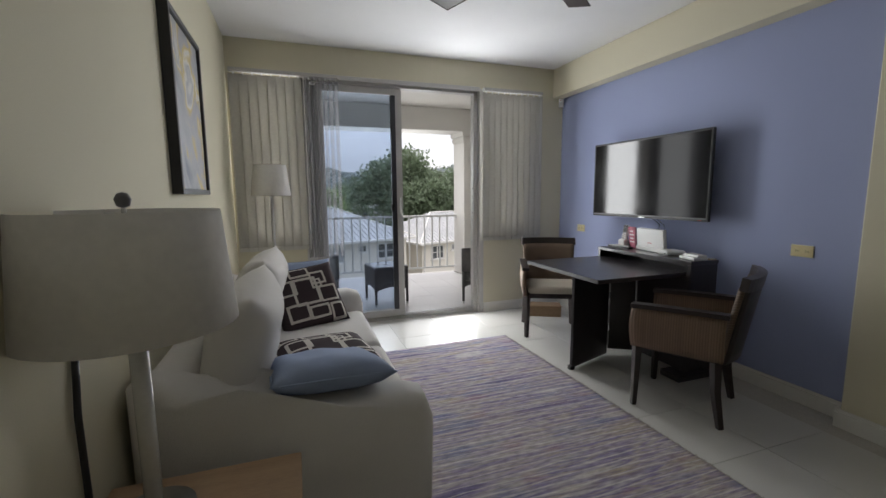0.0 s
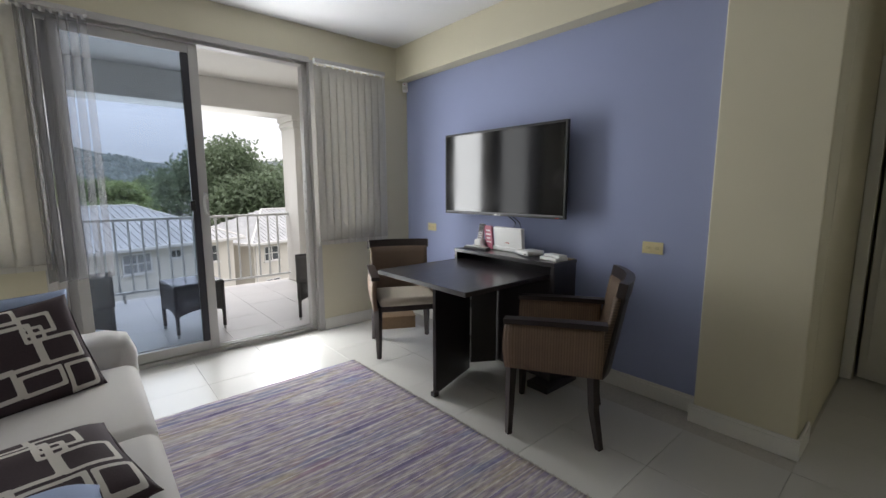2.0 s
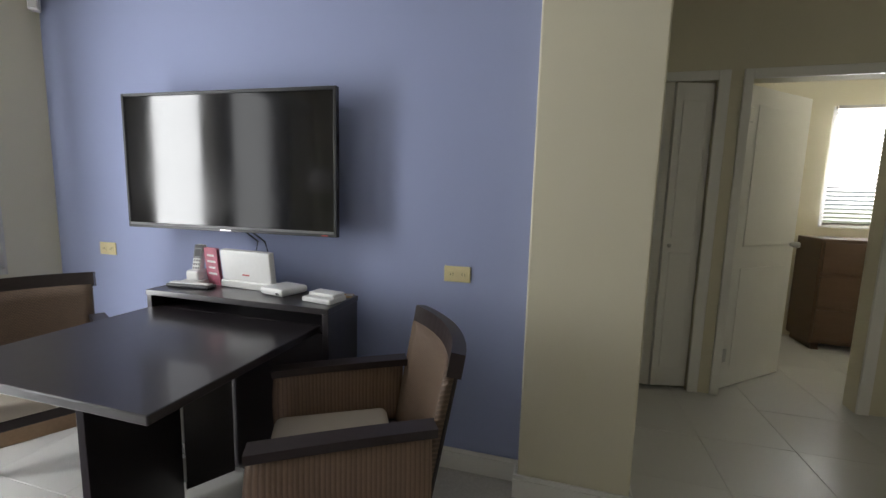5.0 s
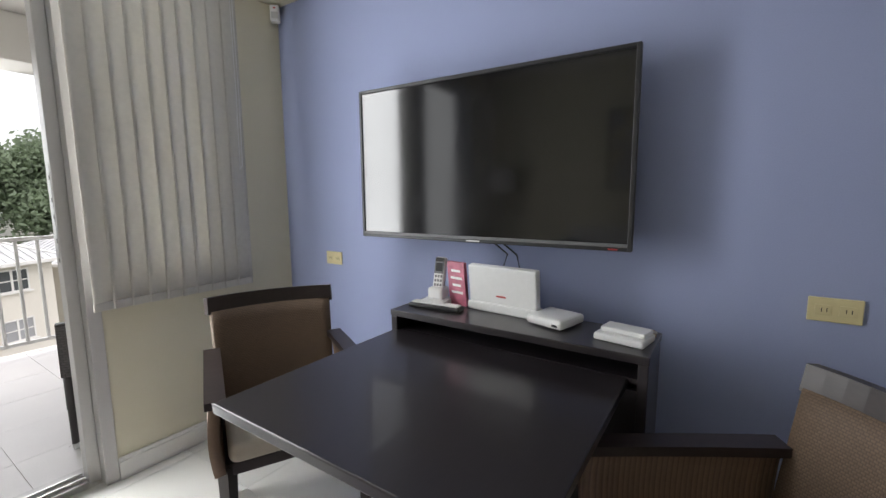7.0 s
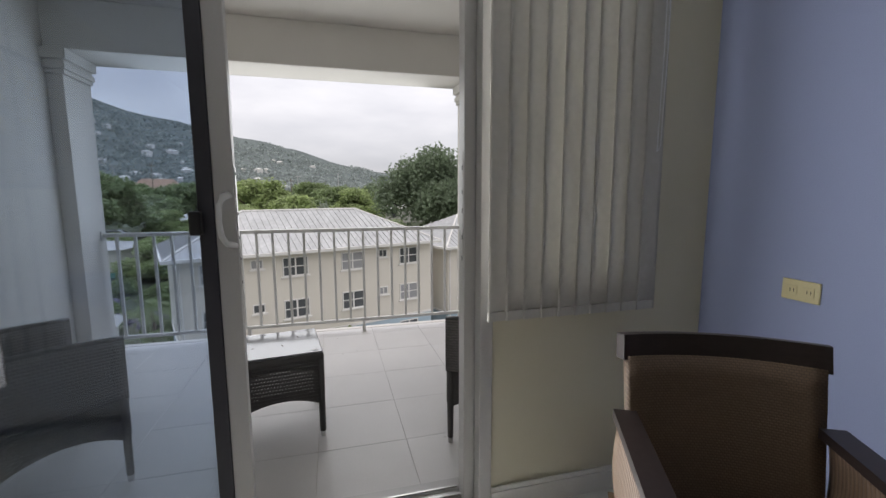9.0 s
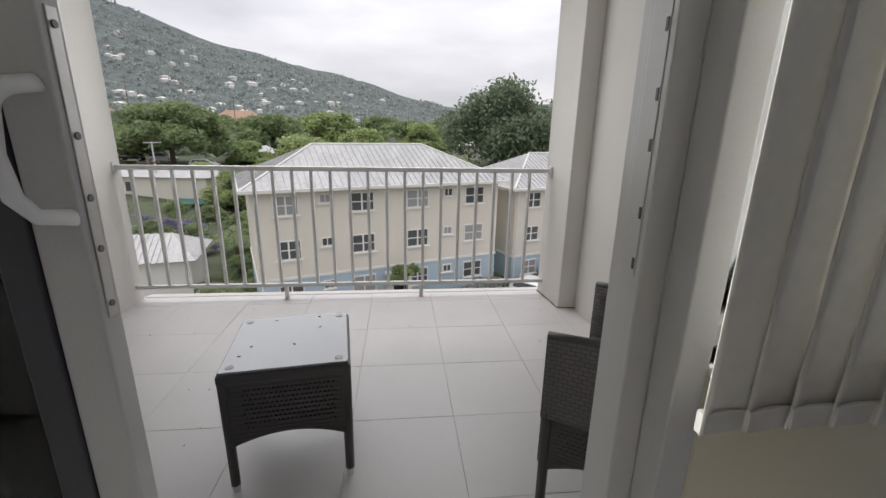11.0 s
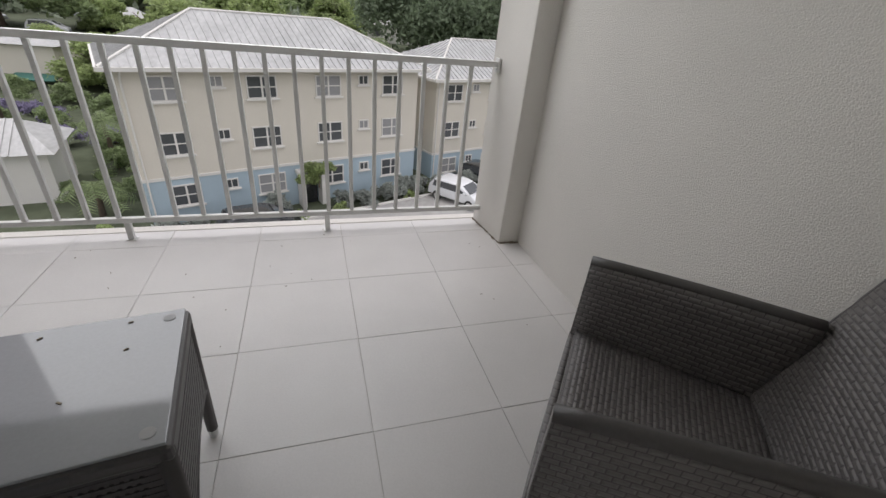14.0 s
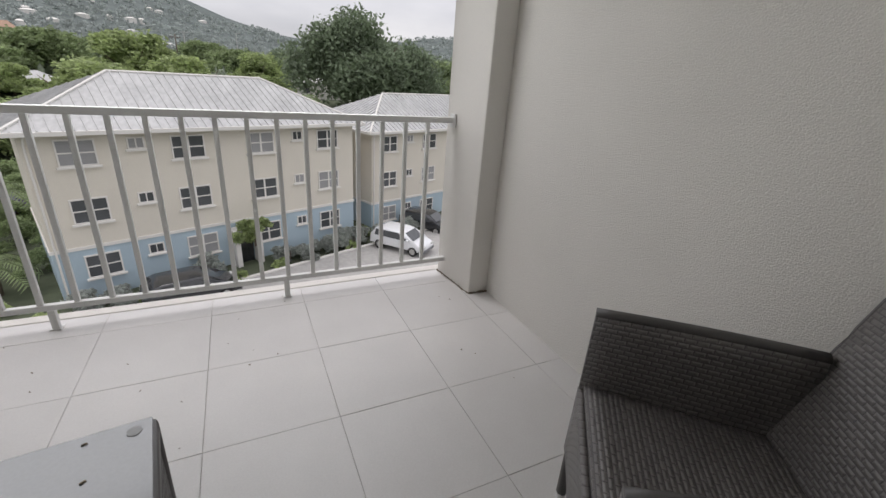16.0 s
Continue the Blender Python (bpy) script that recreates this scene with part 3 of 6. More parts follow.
add_box(bm, -1.034, -1.02, 0.186, 0.198, 0.012, 2.38, 0.003)
add_box(bm, -1.022, -0.9705, -0.010, 0.0495, 0.0, 2.38, 0.003)
part("door_frame", bm, ALU, door)
part("track", box(-2.70, -1.07, 0.045, 0.155, 0.0, 0.03, 0.003), STEEL, door, "grey metal floor track")
for k, y in enumerate((0.075, 0.125)):
    part("track_rib", box(-2.70, -1.07, y - 0.004, y + 0.004, 0.03, 0.042), STEEL, door)
fixed = part("fixed_panel", frame_of(-2.705, -1.875, 0.06, 2.33, 0.05, 0.105, 0.14), ALU, door)
pane = part("pane", box(-2.655, -1.925, 0.12, 0.126, 0.11, 2.28), TINTED, fixed)
pane.visible_shadow = False
slide = part("sliding_panel", frame_of(-2.66, -1.845, 0.045, 2.335, 0.062, 0.055, 0.095), ALU, door)
pane = part("pane", box(-2.598, -1.907, 0.073, 0.079, 0.107, 2.273), TINTED, slide)
pane.visible_shadow = False
part("dark_strip", box(-1.955, -1.908, 0.05, 0.092, 0.11, 2.27, 0.003), DARK_ALU, slide, "dark lock stile")
part("handle", tube([(-1.862, 0.055, 1.262), (-1.872, 0.02, 1.255), (-1.882, 0.008, 1.23), (-1.885, 0.004, 1.18), (-1.880, 0.008, 1.13), (-1.868, 0.02, 1.105), (-1.852, 0.055, 1.098)], 0.009, 10, 1.4), PLASTIC, slide, "white curved pull handle", True)
part("lock_knob", box(-1.975, -1.94, 0.015, 0.05, 1.135, 1.21, 0.006), BLACK, slide)
part("lock_plate", box(-1.8455, -1.8425, 0.066, 0.084, 0.95, 1.35, 0.001), STEEL, slide)
for z in (0.97, 1.05, 1.12, 1.2, 1.33):
    part("screw", tube([(-1.8425, 0.075, z), (-1.8405, 0.075, z)], 0.005, 8), GREY, slide)
strike = part("strike_plate", box(-1.0675, -1.0655, 0.064, 0.076, 1.0, 1.42, 0.001), ALU, door)
for z in (1.02, 1.1, 1.2, 1.27, 1.36):
    part("keeper", box(-1.0690, -1.0675, 0.067, 0.073, z - 0.009, z + 0.009, 0.0005), DARK_ALU, strike)
for x0, x1 in ((-2.80, -2.75),):
    part("casing", box(x0, x1, -0.012, 0.0, 0.0, 2.40, 0.003), ALU, door)
part("casing", box(-2.75, -1.02, -0.012, 0.0, 2.355, 2.40, 0.003), ALU, door)


def side_window(name, x0, x1):
    w = tagged(thing(name, pose(0, 0, 0), "white framed window beside the balcony door", "window"), kind="structure")
    part("window_frame", frame_of(x0, x1, 0.88, 2.34, 0.04, 0.05, 0.13), ALU, w)
    part("meeting_rail", box(x0 + 0.04, x1 - 0.04, 0.07, 0.11, 1.59, 1.63, 0.003), ALU, w)
    for z0, z1 in ((0.92, 1.59), (1.63, 2.30)):
        p = part("pane", box(x0 + 0.04, x1 - 0.04, 0.088, 0.094, z0, z1), CLEAR, w)
        p.visible_shadow = False
    part("window_sill", box(x0 + 0.002, x1 + 0.02, -0.028, 0.05, 0.862, 0.88, 0.004), WHITE, w)
    part("outer_sill", box(x0, x1, 0.13, 0.188, 0.84, 0.885, 0.006), STUCCO, w, "rendered sill")
    part("outer_surround", frame_of(x0 - 0.06, x1 + 0.06, 0.886, 2.40, 0.06, 0.17, 0.19), STUCCO, w, "rendered surround")


side_window("window_1", -3.27, -2.80)
side_window("window_2", -0.97, -0.40)

# ---- vertical blinds ----
VANE_W = 0.089


def vane_mesh(z0, z1, sway):
    return sheet(lambda u, v: ((u - 0.5) * VANE_W, 0.005 * math.sin(u * math.pi) + sway * math.sin(v * 2.2), z1 + (z0 - z1) * v), 6, 6, 0.0016)


def vertical_blind(name, x0, x1, label, turn, z0, material, step, cord=False):
    b = thing(name, pose(0, 0, 0), label, "blind")
    part("headrail", box(x0, x1, -0.075, -0.030, 2.352, 2.385, 0.004), ALU, b)
    n = max(2, int((x1 - x0) / step))
    rnd = random.Random(int(abs(x0) * 100))
    for k in range(n):
        x = x0 + (k + 0.5) * (x1 - x0) / n
        vane = part("vane", vane_mesh(z0, 2.335, rnd.uniform(-0.004, 0.004)), material, b, "", True)
        vane.matrix_basis = pose(x, -0.053, 0, 0, 0, turn + rnd.uniform(-4, 4))
        part("hanger", box(x - 0.007, x + 0.007, -0.059, -0.047, 2.33, 2.352), PLASTIC, b)
        if material is VANE:
            part("bottom_weight", box(-0.042, 0.042, -0.002, 0.012, z0, z0 + 0.035, 0.002), VANE, vane)
    if cord:
        part("cord", tube([(x1 - 0.02, -0.072, 2.35), (x1 - 0.015, -0.074, 1.8), (x1 - 0.02, -0.072, 1.44), (x1 - 0.035, -0.072, 1.42), (x1 - 0.03, -0.074, 1.8), (x1 - 0.032, -0.072, 2.35)], 0.0022, 6), PLASTIC, b)
    return b


vertical_blind("vertical_blind", -1.0, -0.30, "ivory cloth vertical blind closed over the side window", 6, 0.80, VANE, 0.069, True)
vertical_blind("vertical_blind", WEST + 0.03, -2.77, "ivory cloth vertical blind closed behind the floor lamp", 6, 0.80, VANE, 0.071)
vertical_blind("vertical_blind", -2.79, -2.46, "sheer grey blind vanes stacked in front of the glass door", 62, 0.72, VANE_SHEER, 0.045)

# ---- wall fixtures ----
def outlet(y, z):
    o = thing("wall_outlet", pose(-0.001, y, z), "ivory double outlet plate on the blue wall", "outlet", "outlets on the blue wall")
    part("plate", box(-0.007, 0, -0.061, 0.061, -0.036, 0.036, 0.003), IVORY, o)
    for s in (-0.027, 0.027):
        part("socket", box(-0.010, -0.007, s - 0.018, s + 0.018, -0.015, 0.015, 0.001), IVORY, o)
        for d in (-0.006, 0.006):
            part("slot", box(-0.0108, -0.010, s - 0.004 + d, s - 0.002 + d, -0.006, 0.006), BLACK, o)


outlet(-2.502, 0.940)
outlet(-0.400, 0.930)
o = thing("motion_sensor", pose(-0.05, -0.045, 2.29, 0, 0, -45), "small white alarm sensor in the corner", "sensor")
part("housing", box(-0.025, 0.025, -0.022, 0.022, -0.045, 0.045, 0.008), PLASTIC, o)
part("lens", box(-0.018, 0.018, -0.026, -0.022, -0.03, 0.005, 0.003), ACRYLIC, o)
part("red_light", box(-0.006, 0.006, -0.0245, -0.022, 0.022, 0.03, 0.001), RED, o, "red indicator")

# ---- television ----
tv = thing("television", pose(-0.152, -1.385, 1.418, 0, 0, 1.8), "large flat black television on a wall arm, switched off", "television")
part("screen", box(-0.001, 0.012, -0.573, 0.573, -0.305, 0.313, 0.001), SCREEN, tv)
bm = frame_of(-0.588, 0.588, -0.330, 0.328, 0.014, -0.006, 0.022, 0.002)
bm.transform(Matrix.Rotation(radians(90), 4, "Z"))
for v in bm.verts:
    v.co.x *= -1
part("bezel", bm, BLACK, tv)
part("chin", box(-0.008, 0.02, -0.574, 0.574, -0.316, -0.305, 0.001), GREY, tv, "grey lower edge")
part("rear_shell", box(0.022, 0.055, -0.55, 0.55, -0.29, 0.29, 0.012), BLACK, tv)
part("wall_bracket", box(0.055, 0.151, -0.10, 0.10, -0.10, 0.10, 0.004), BLACK, tv)
part("standby_light", box(-0.0095, -0.0075, -0.545, -0.515, -0.326, -0.321), RED, tv, "small red standby light")
part("maker_badge", box(-0.0085, -0.0065, -0.03, 0.03, -0.326, -0.320), STEEL, tv)
for k, (y0, y1) in enumerate(((-1.50, -1.47), (-1.54, -1.55))):
    c = thing("cable", pose(0, 0, 0), "thin black cable hanging below the television", "cable", "television cables")
    part("wire", tube([(-0.11, y0 + 0.10, 1.12), (-0.10, y0 + 0.04, 1.08), (-0.075, y0, 1.04), (-0.06, y1, 0.97), (-0.055, y1, 0.86), (-0.05, y1, 0.70)], 0.004, 8), BLACK, c, "", True)

# ---- console with its fold-out table ----
desk = thing("console_desk", pose(0, 0, 0), "espresso wood console with a drop-leaf table folded out", "desk")
part("riser_top", box(-0.385, -0.13, -2.075, -1.140, 0.806, 0.831, 0.003), ESPRESSO, desk)
for y0, y1 in ((-2.073, -2.045), (-1.170, -1.142)):
    part("side_panel", box(-0.382, -0.135, y0, y1, 0.0, 0.806, 0.003), ESPRESSO, desk)
part("back_panel", box(-0.15, -0.136, -2.045, -1.170, 0.06, 0.806), ESPRESSO, desk)
part("front_panel", box(-0.374, -0.356, -2.045, -1.170, 0.05, 0.722), ESPRESSO, desk)
part("inner_shelf", box(-0.356, -0.15, -2.045, -1.170, 0.735, 0.75), ESPRESSO, desk)
part("foot_block", box(-0.47, -0.13, -2.11, -1.95, 0.0, 0.045, 0.006), ESPRESSO, desk)
part("tabletop", box(-1.10, -0.358, -2.018, -1.150, 0.722, 0.75, 0.004), ESPRESSO, desk, "glossy dark leaf")
for p0, p1 in (((-1.010, -1.650), (-0.572, -1.503)), ((-0.552, -1.503), (-0.39, -1.60))):
    a, b = Vector((*p0, 0)), Vector((*p1, 0))
    m = Matrix.Translation(a) @ Matrix.Rotation(math.atan2(b.y - a.y, b.x - a.x), 4, "Z")
    part("gate_leaf", box(0, (b - a).length, -0.011, 0.011, 0.012 if p0[0] < -1 else 0.05, 0.715, 0.002, m), ESPRESSO, desk)
part("gate_foot", box(-1.03, -0.99, -1.672, -1.634, 0.0, 0.03, 0.004), ESPRESSO, desk)
for z0, z1 in ((0.09, 0.20), (0.26, 0.46), (0.52, 0.69)):
    part("hinge", tube([(-0.562, -1.512, z0), (-0.562, -1.512, z1)], 0.006, 10), STEEL, desk, "bright steel hinge")

# ---- things on the console ----
Z = 0.831
o = thing("cordless_phone", pose(-0.205, -1.245, Z, 0, 0, 8), "white cordless phone standing in its charging base", "phone")
part("base", box(-0.06, 0.05, -0.055, 0.055, 0, 0.022, 0.006), PLASTIC, o)
m = pose(0.0, 0, 0.018, 0, 14, 0)
part("handset", box(-0.014, 0.014, -0.025, 0.025, 0, 0.175, 0.008, m), PLASTIC, o)
part("dark_face", box(-0.0150, -0.0138, -0.021, 0.021, 0.105, 0.172, 0.001, m), GREY, o, "dark grey upper face")
part("display", box(-0.0155, -0.0138, -0.016, 0.016, 0.115, 0.15, 0.0005, m), BLACK, o)
part("earpiece", box(-0.016, -0.0138, -0.020, 0.020, 0.155, 0.172, 0.001, m), BLACK, o)
for r in range(4):
    for c in range(3):
        part("key", box(-0.0158, -0.0138, -0.017 + c * 0.0125, -0.009 + c * 0.0125, 0.035 + r * 0.018, 0.045 + r * 0.018, 0.0005, m), GREY, o)
part("cradle", box(-0.03, 0.045, -0.035, 0.035, 0.018, 0.07, 0.012), PLASTIC, o)
o = thing("remote_control", pose(-0.275, -1.285, Z, 0, 0, 4), "black remote control under a pale strip", "remote")
part("body", box(-0.028, 0.028, -0.115, 0.115, 0, 0.017, 0.006), BLACK, o)
part("face", box(-0.018, 0.018, -0.105, 0.105, 0.017, 0.0225, 0.002), PLASTIC, o)
o = thing("brochure", pose(-0.185, -1.335, Z, 0, -6, -10), "pink glossy folded brochure standing upright", "brochure")
part("front_sheet", box(-0.002, 0.0, -0.045, 0.045, 0.0, 0.18), PINK, o)
part("rear_sheet", box(0.012, 0.014, -0.045, 0.045, 0.0, 0.18), PINK, o)
part("fold", box(0.0, 0.012, 0.043, 0.045, 0.0, 0.18), PINK, o)
for z, w in ((0.05, 0.03), (0.08, 0.022), (0.11, 0.03), (0.14, 0.024)):
    part("print_bar", box(-0.003, -0.002, -w, w, z, z + 0.010), PLASTIC, o, "white print")
o = thing("router", pose(-0.19, -1.540, Z, 0, 0, -4), "white upright internet router box", "router")
part("body", box(-0.012, 0.022, -0.145, 0.145, 0.03, 0.18, 0.006, pose(0, 0, 0, 0, -6, 0)), PLASTIC, o)
part("foot", box(-0.028, 0.035, -0.147, 0.147, 0.0, 0.034, 0.006), PLASTIC, o)
part("maker_mark", box(-0.0225, -0.0195, -0.02, 0.02, 0.062, 0.068), RED, o)
part("port", box(-0.0305, -0.028, -0.135, -0.12, 0.01, 0.018), GREY, o)
o = thing("set_top_box", pose(-0.215, -1.750, Z, 0, 0, -14), "small white set-top box lying flat", "box")
part("case", box(-0.075, 0.075, -0.072, 0.072, 0.003, 0.036, 0.012), PLASTIC, o)
part("foot", box(-0.06, 0.06, -0.06, 0.06, 0.0, 0.003), GREY, o)
part("port", box(-0.0765, -0.0745, -0.055, -0.035, 0.012, 0.02), BLACK, o)
o = thing("stacked_adapter", pose(-0.265, -1.985, Z, 0, 0, -10), "white adapter box with a smaller one on top", "box")
part("lower_case", box(-0.055, 0.055, -0.075, 0.075, 0.0, 0.022, 0.006), PLASTIC, o)
part("upper_case", box(-0.025, 0.05, -0.07, 0.066, 0.022, 0.037, 0.005), PLASTIC, o)
o = thing("card", pose(-0.165, -2.015, Z, 0, 0, 12), "tan paper card lying on the console", "card")
part("sheet", box(-0.03, 0.03, -0.045, 0.045, 0.0, 0.004), GOLD, o)
part("clip", box(-0.012, 0.0, -0.05, -0.02, 0.004, 0.01, 0.002), STEEL, o)


# ---- dining armchairs ----
def dining_chair(m, label):
    """Faces its own +y; legs stand on a 0.47 m square."""
    c = thing("dining_chair", m, label, "chair", "chairs at the table")
    for sx in (-1, 1):
        part("front_leg", tube([(sx * 0.235, 0.215, 0), (sx * 0.232, 0.208, 0.40)], [0.019, 0.030], 4), CHAIR_WOOD, c)
        part("rear_leg", tube([(sx * 0.235, -0.240, 0), (sx * 0.225, -0.205, 0.20), (sx * 0.215, -0.195, 0.40)], [0.020, 0.027, 0.031], 4), CHAIR_WOOD, c)
        part("side_panel", sheet(lambda u, v, s=sx: (s * (0.252 + 0.012 * math.sin(v * 3.1)), -0.235 + u * 0.472 + 0.012 * math.sin(v * 3.0) * (u > 0.99), 0.385 + 0.245 * v), 10, 6, 0.034, 0.5, 0.245), RATTAN, c, "brown woven side", True)
        part("arm", sheet(lambda u, v, s=sx: (s * (0.252 + (v - 0.5) * 0.062), -0.25 + u * 0.495, 0.642 - 0.012 * u * u), 8, 2, 0.026), CHAIR_WOOD, c, "dark wooden armrest")
    part("seat_frame", box(-0.236, 0.236, -0.215, 0.222, 0.365, 0.410, 0.006), CHAIR_WOOD, c)
    bm = box(-0.226, 0.226, -0.17, 0.238, 0.405, 0.475, 0.03, None, 4)
    part("seat", bm, CUSHION, c, "beige cloth cushion", True)

    def bow(u, v, z0=0.37, z1=0.80, w=0.235, grow=0.012):
        x = (u - 0.5) * 2 * (w + grow * v)
        return (x, -0.262 - 0.075 * v + 0.05 * (2 * u - 1) ** 2, z0 + (z1 - z0) * v)

    part("backrest", sheet(bow, 12, 8, 0.030, 0.48, 0.44), CANE, c, "woven cane back", True)
    part("back_cover", sheet(lambda u, v: Vector(bow(u, v)) + Vector((0, -0.022, 0)), 12, 8, 0.012, 0.48, 0.44), CHAIR_WOOD, c, "", True)
    part("top_rail", sheet(lambda u, v: Vector(bow(u, 1 + 0.0 * v)) + Vector(((u - 0.5) * 0.03, -0.008 - 0.012 * v, -0.012 + 0.070 * v)), 12, 3, 0.042), CHAIR_WOOD, c, "curved dark top rail")
    return c


def facing(x, y, fx, fy):
    return pose(x, y, 0, 0, 0, math.degrees(math.atan2(fy, fx)) - 90)


chair = dining_chair(facing(-0.66, -2.292, -0.505, 0.863), "dark wood armchair with woven sides, pulled out from the table")
second = copy_thing(chair, facing(-0.650, -0.830, -0.45, -0.893))
second["label"] = "dark wood armchair with woven sides, beside the blue wall"

# box on the floor behind that chair
o = thing("cardboard_box", pose(-0.42, -0.33, 0, 0, 0, -28), "brown cardboard box on the floor by the wall", "box")
part("carton", box(-0.19, 0.19, -0.09, 0.09, 0, 0.11, 0.004), BROWN, o)
part("lid_flap", box(-0.192, 0.192, -0.092, 0.092, 0.11, 0.116, 0.002), BROWN, o)

# ---- rug ----
rug = thing("rug", pose(-1.915, -2.05, 0, 0, 0, 1.2), "flat wool rug with faded violet, blue and mustard stripes", "rug")
part("woven_top", sheet(lambda u, v: ((u - 0.5) * 1.62, (v - 0.5) * 2.42, 0.006 + 0.0015 * noise.noise(Vector((u * 9, v * 14, 0)))), 40, 60, 0.010), RUG, rug, "", True)
bm = bmesh.new()
rnd = random.Random(4)
for k in range(230):
    y = -1.21 + 2.42 * (k + 0.5) / 230
    for s in (-1, 1):
        e = rnd.uniform(0.006, 0.016)
        add_box(bm, min(s * 0.805, s * (0.81 + e)), max(s * 0.805, s * (0.81 + e)), y - 0.003, y + 0.003, 0.002, 0.0105)
tagged(part("fringe", bm, FRINGE, rug, "short pale edge threads"), kind="stuff")

# ---- sofa ----
sofa = thing("sofa", pose(0, 0, 0), "oatmeal fabric two-seat sofa with loose back cushions", "sofa")
SX0, SX1, SY0, SY1 = WEST + 0.02, -2.46, -2.83, -0.95
part("base", box(SX0 + 0.05, SX1 - 0.02, SY0 + 0.16, SY1 - 0.16, 0.05, 0.31, 0.02), SOFA, sofa)
for y in (SY0 + 0.1, SY1 - 0.1):
    for x in (SX0 + 0.1, SX1 - 0.1):
        part("foot", tube([(x, y, 0), (x, y, 0.06)], [0.02, 0.028], 12), CHAIR_WOOD, sofa)
part("backrest", box(SX0, SX0 + 0.14, SY0 + 0.03, SY1 - 0.03, 0.06, 0.74, 0.05, None, 5), SOFA, sofa, "", True)
arm_line = [(SX1 + 0.0, 0.05), (SX1 + 0.01, 0.50), (SX1 - 0.02, 0.585), (SX1 - 0.10, 0.612), (SX1 - 0.30, 0.605), (SX1 - 0.50, 0.62), (SX1 - 0.64, 0.665), (SX1 - 0.76, 0.735), (SX0 + 0.06, 0.77), (SX0, 0.75), (SX0, 0.05)]
for y0, y1 in ((SY0, SY0 + 0.19), (SY1 - 0.19, SY1)):
    part("arm", prism(arm_line, y0, y1, 0.06, 5), SOFA, sofa, "", True)
mid = (SY0 + SY1) / 2
for y0, y1 in ((SY0 + 0.195, mid - 0.004), (mid + 0.004, SY1 - 0.195)):
    part("seat_cushion", box(SX0 + 0.13, SX1 + 0.0, y0, y1, 0.31, 0.475, 0.05, None, 4), SOFA, sofa, "", True)
    part("seat_piping", tube([(SX1 - 0.006, y0 + 0.03, 0.43), (SX1 - 0.006, y1 - 0.03, 0.43)], 0.006, 8), SOFA, sofa)
for k, (y, tilt) in enumerate(((-2.32, 0), (-1.48, -3))):
    bm = pillow_mesh(0.54, 0.80, 0.25, 20, 10 + k)
    bm.transform(pose(SX0 + 0.262, y, 0.705, tilt, -74, 0))
    part("back_cushion", bm, SOFA, sofa, "plump loose cushion", True)


def pillow(m, material, label, w=0.46, d=0.13, seed=1):
    p = thing("throw_pillow", m, label, "pillow", "throw pillows on the sofa")
    part("cover", pillow_mesh(w, w, d, 22, seed), material, p, "", True)
    s = w / 2 * 0.965
    part("seam", tube([(-s, -s, 0), (0, -s * 0.965, 0), (s, -s, 0), (s * 0.965, 0, 0), (s, s, 0), (0, s * 0.965, 0), (-s, s, 0), (-s * 0.965, 0, 0), (-s, -s, 0)], 0.004, 6), material, p)


pillow(pose(-2.84, -1.325, 0.64, 56, 0, 15) @ pose(0, 0, 0, 0, 0, 6), PRINT, "brown pillow printed with pale overlapping squares, leaning", 0.44, 0.12, 2)
pillow(pose(-2.87, -1.195, 0.665, 62, 0, 10), BLUE_CLOTH, "dusty blue pillow leaning behind the printed one", 0.42, 0.10, 3)
pillow(pose(-2.77, -2.17, 0.535, 5, 3, 14), PRINT, "brown pillow printed with pale overlapping squares, lying flat", 0.45, 0.12, 4)
pillow(pose(-2.81, -2.60, 0.655, -11, 3, 6), BLUE_CLOTH, "dusty blue pillow lying over the sofa arm", 0.42, 0.12, 5)

# ---- lamps ----
def drum_shade(r0, r1, z0, z1):
    return lathe([(r0, z0), (r1, z1), (r1 - 0.003, z1), (r0 - 0.003, z0)], 48)


lamp = thing("table_lamp", pose(-3.24, -3.085, 0.545), "table lamp with a white linen drum shade and clear column", "lamp")
part("shade", drum_shade(0.208, 0.185, 0.47, 0.725), SHADE, lamp, "white linen shade", True)
part("base", lathe([(0.0, 0), (0.085, 0), (0.085, 0.018), (0.02, 0.026), (0.0, 0.026)], 32), STEEL, lamp, "", True)
part("column", tube([(0, 0, 0.02), (0, 0, 0.45)], [0.019, 0.019], 20), ACRYLIC, lamp, "pale acrylic column", True)
part("collar", tube([(0, 0, 0.45), (0, 0, 0.47)], [0.026, 0.022], 20), STEEL, lamp, "steel collar")
part("stem", tube([(0, 0, 0.47), (0, 0, 0.735)], 0.005, 10), STEEL, lamp)
part("finial", lathe([(0.0, 0.73), (0.012, 0.735), (0.016, 0.75), (0.010, 0.762), (0.0, 0.765)], 20), GREY, lamp, "dark knob", True)
for k in range(3):
    a = k * math.tau / 3
    part("spider_arm", tube([(0, 0, 0.715), (0.179 * math.cos(a), 0.179 * math.sin(a), 0.715)], 0.003, 6), STEEL, lamp)
table = thing("end_table", pose(-3.145, -3.20, 0), "light oak end table beside the sofa", "table")
part("tabletop", box(-0.235, 0.235, -0.27, 0.27, 0.515, 0.545, 0.004), OAK, table)
part("apron", box(-0.21, 0.21, -0.245, 0.245, 0.44, 0.515), OAK, table)
for sx in (-1, 1):
    for sy in (-1, 1):
        part("leg", tube([(sx * 0.19, sy * 0.225, 0), (sx * 0.19, sy * 0.225, 0.44)], [0.018, 0.026], 4), OAK, table)
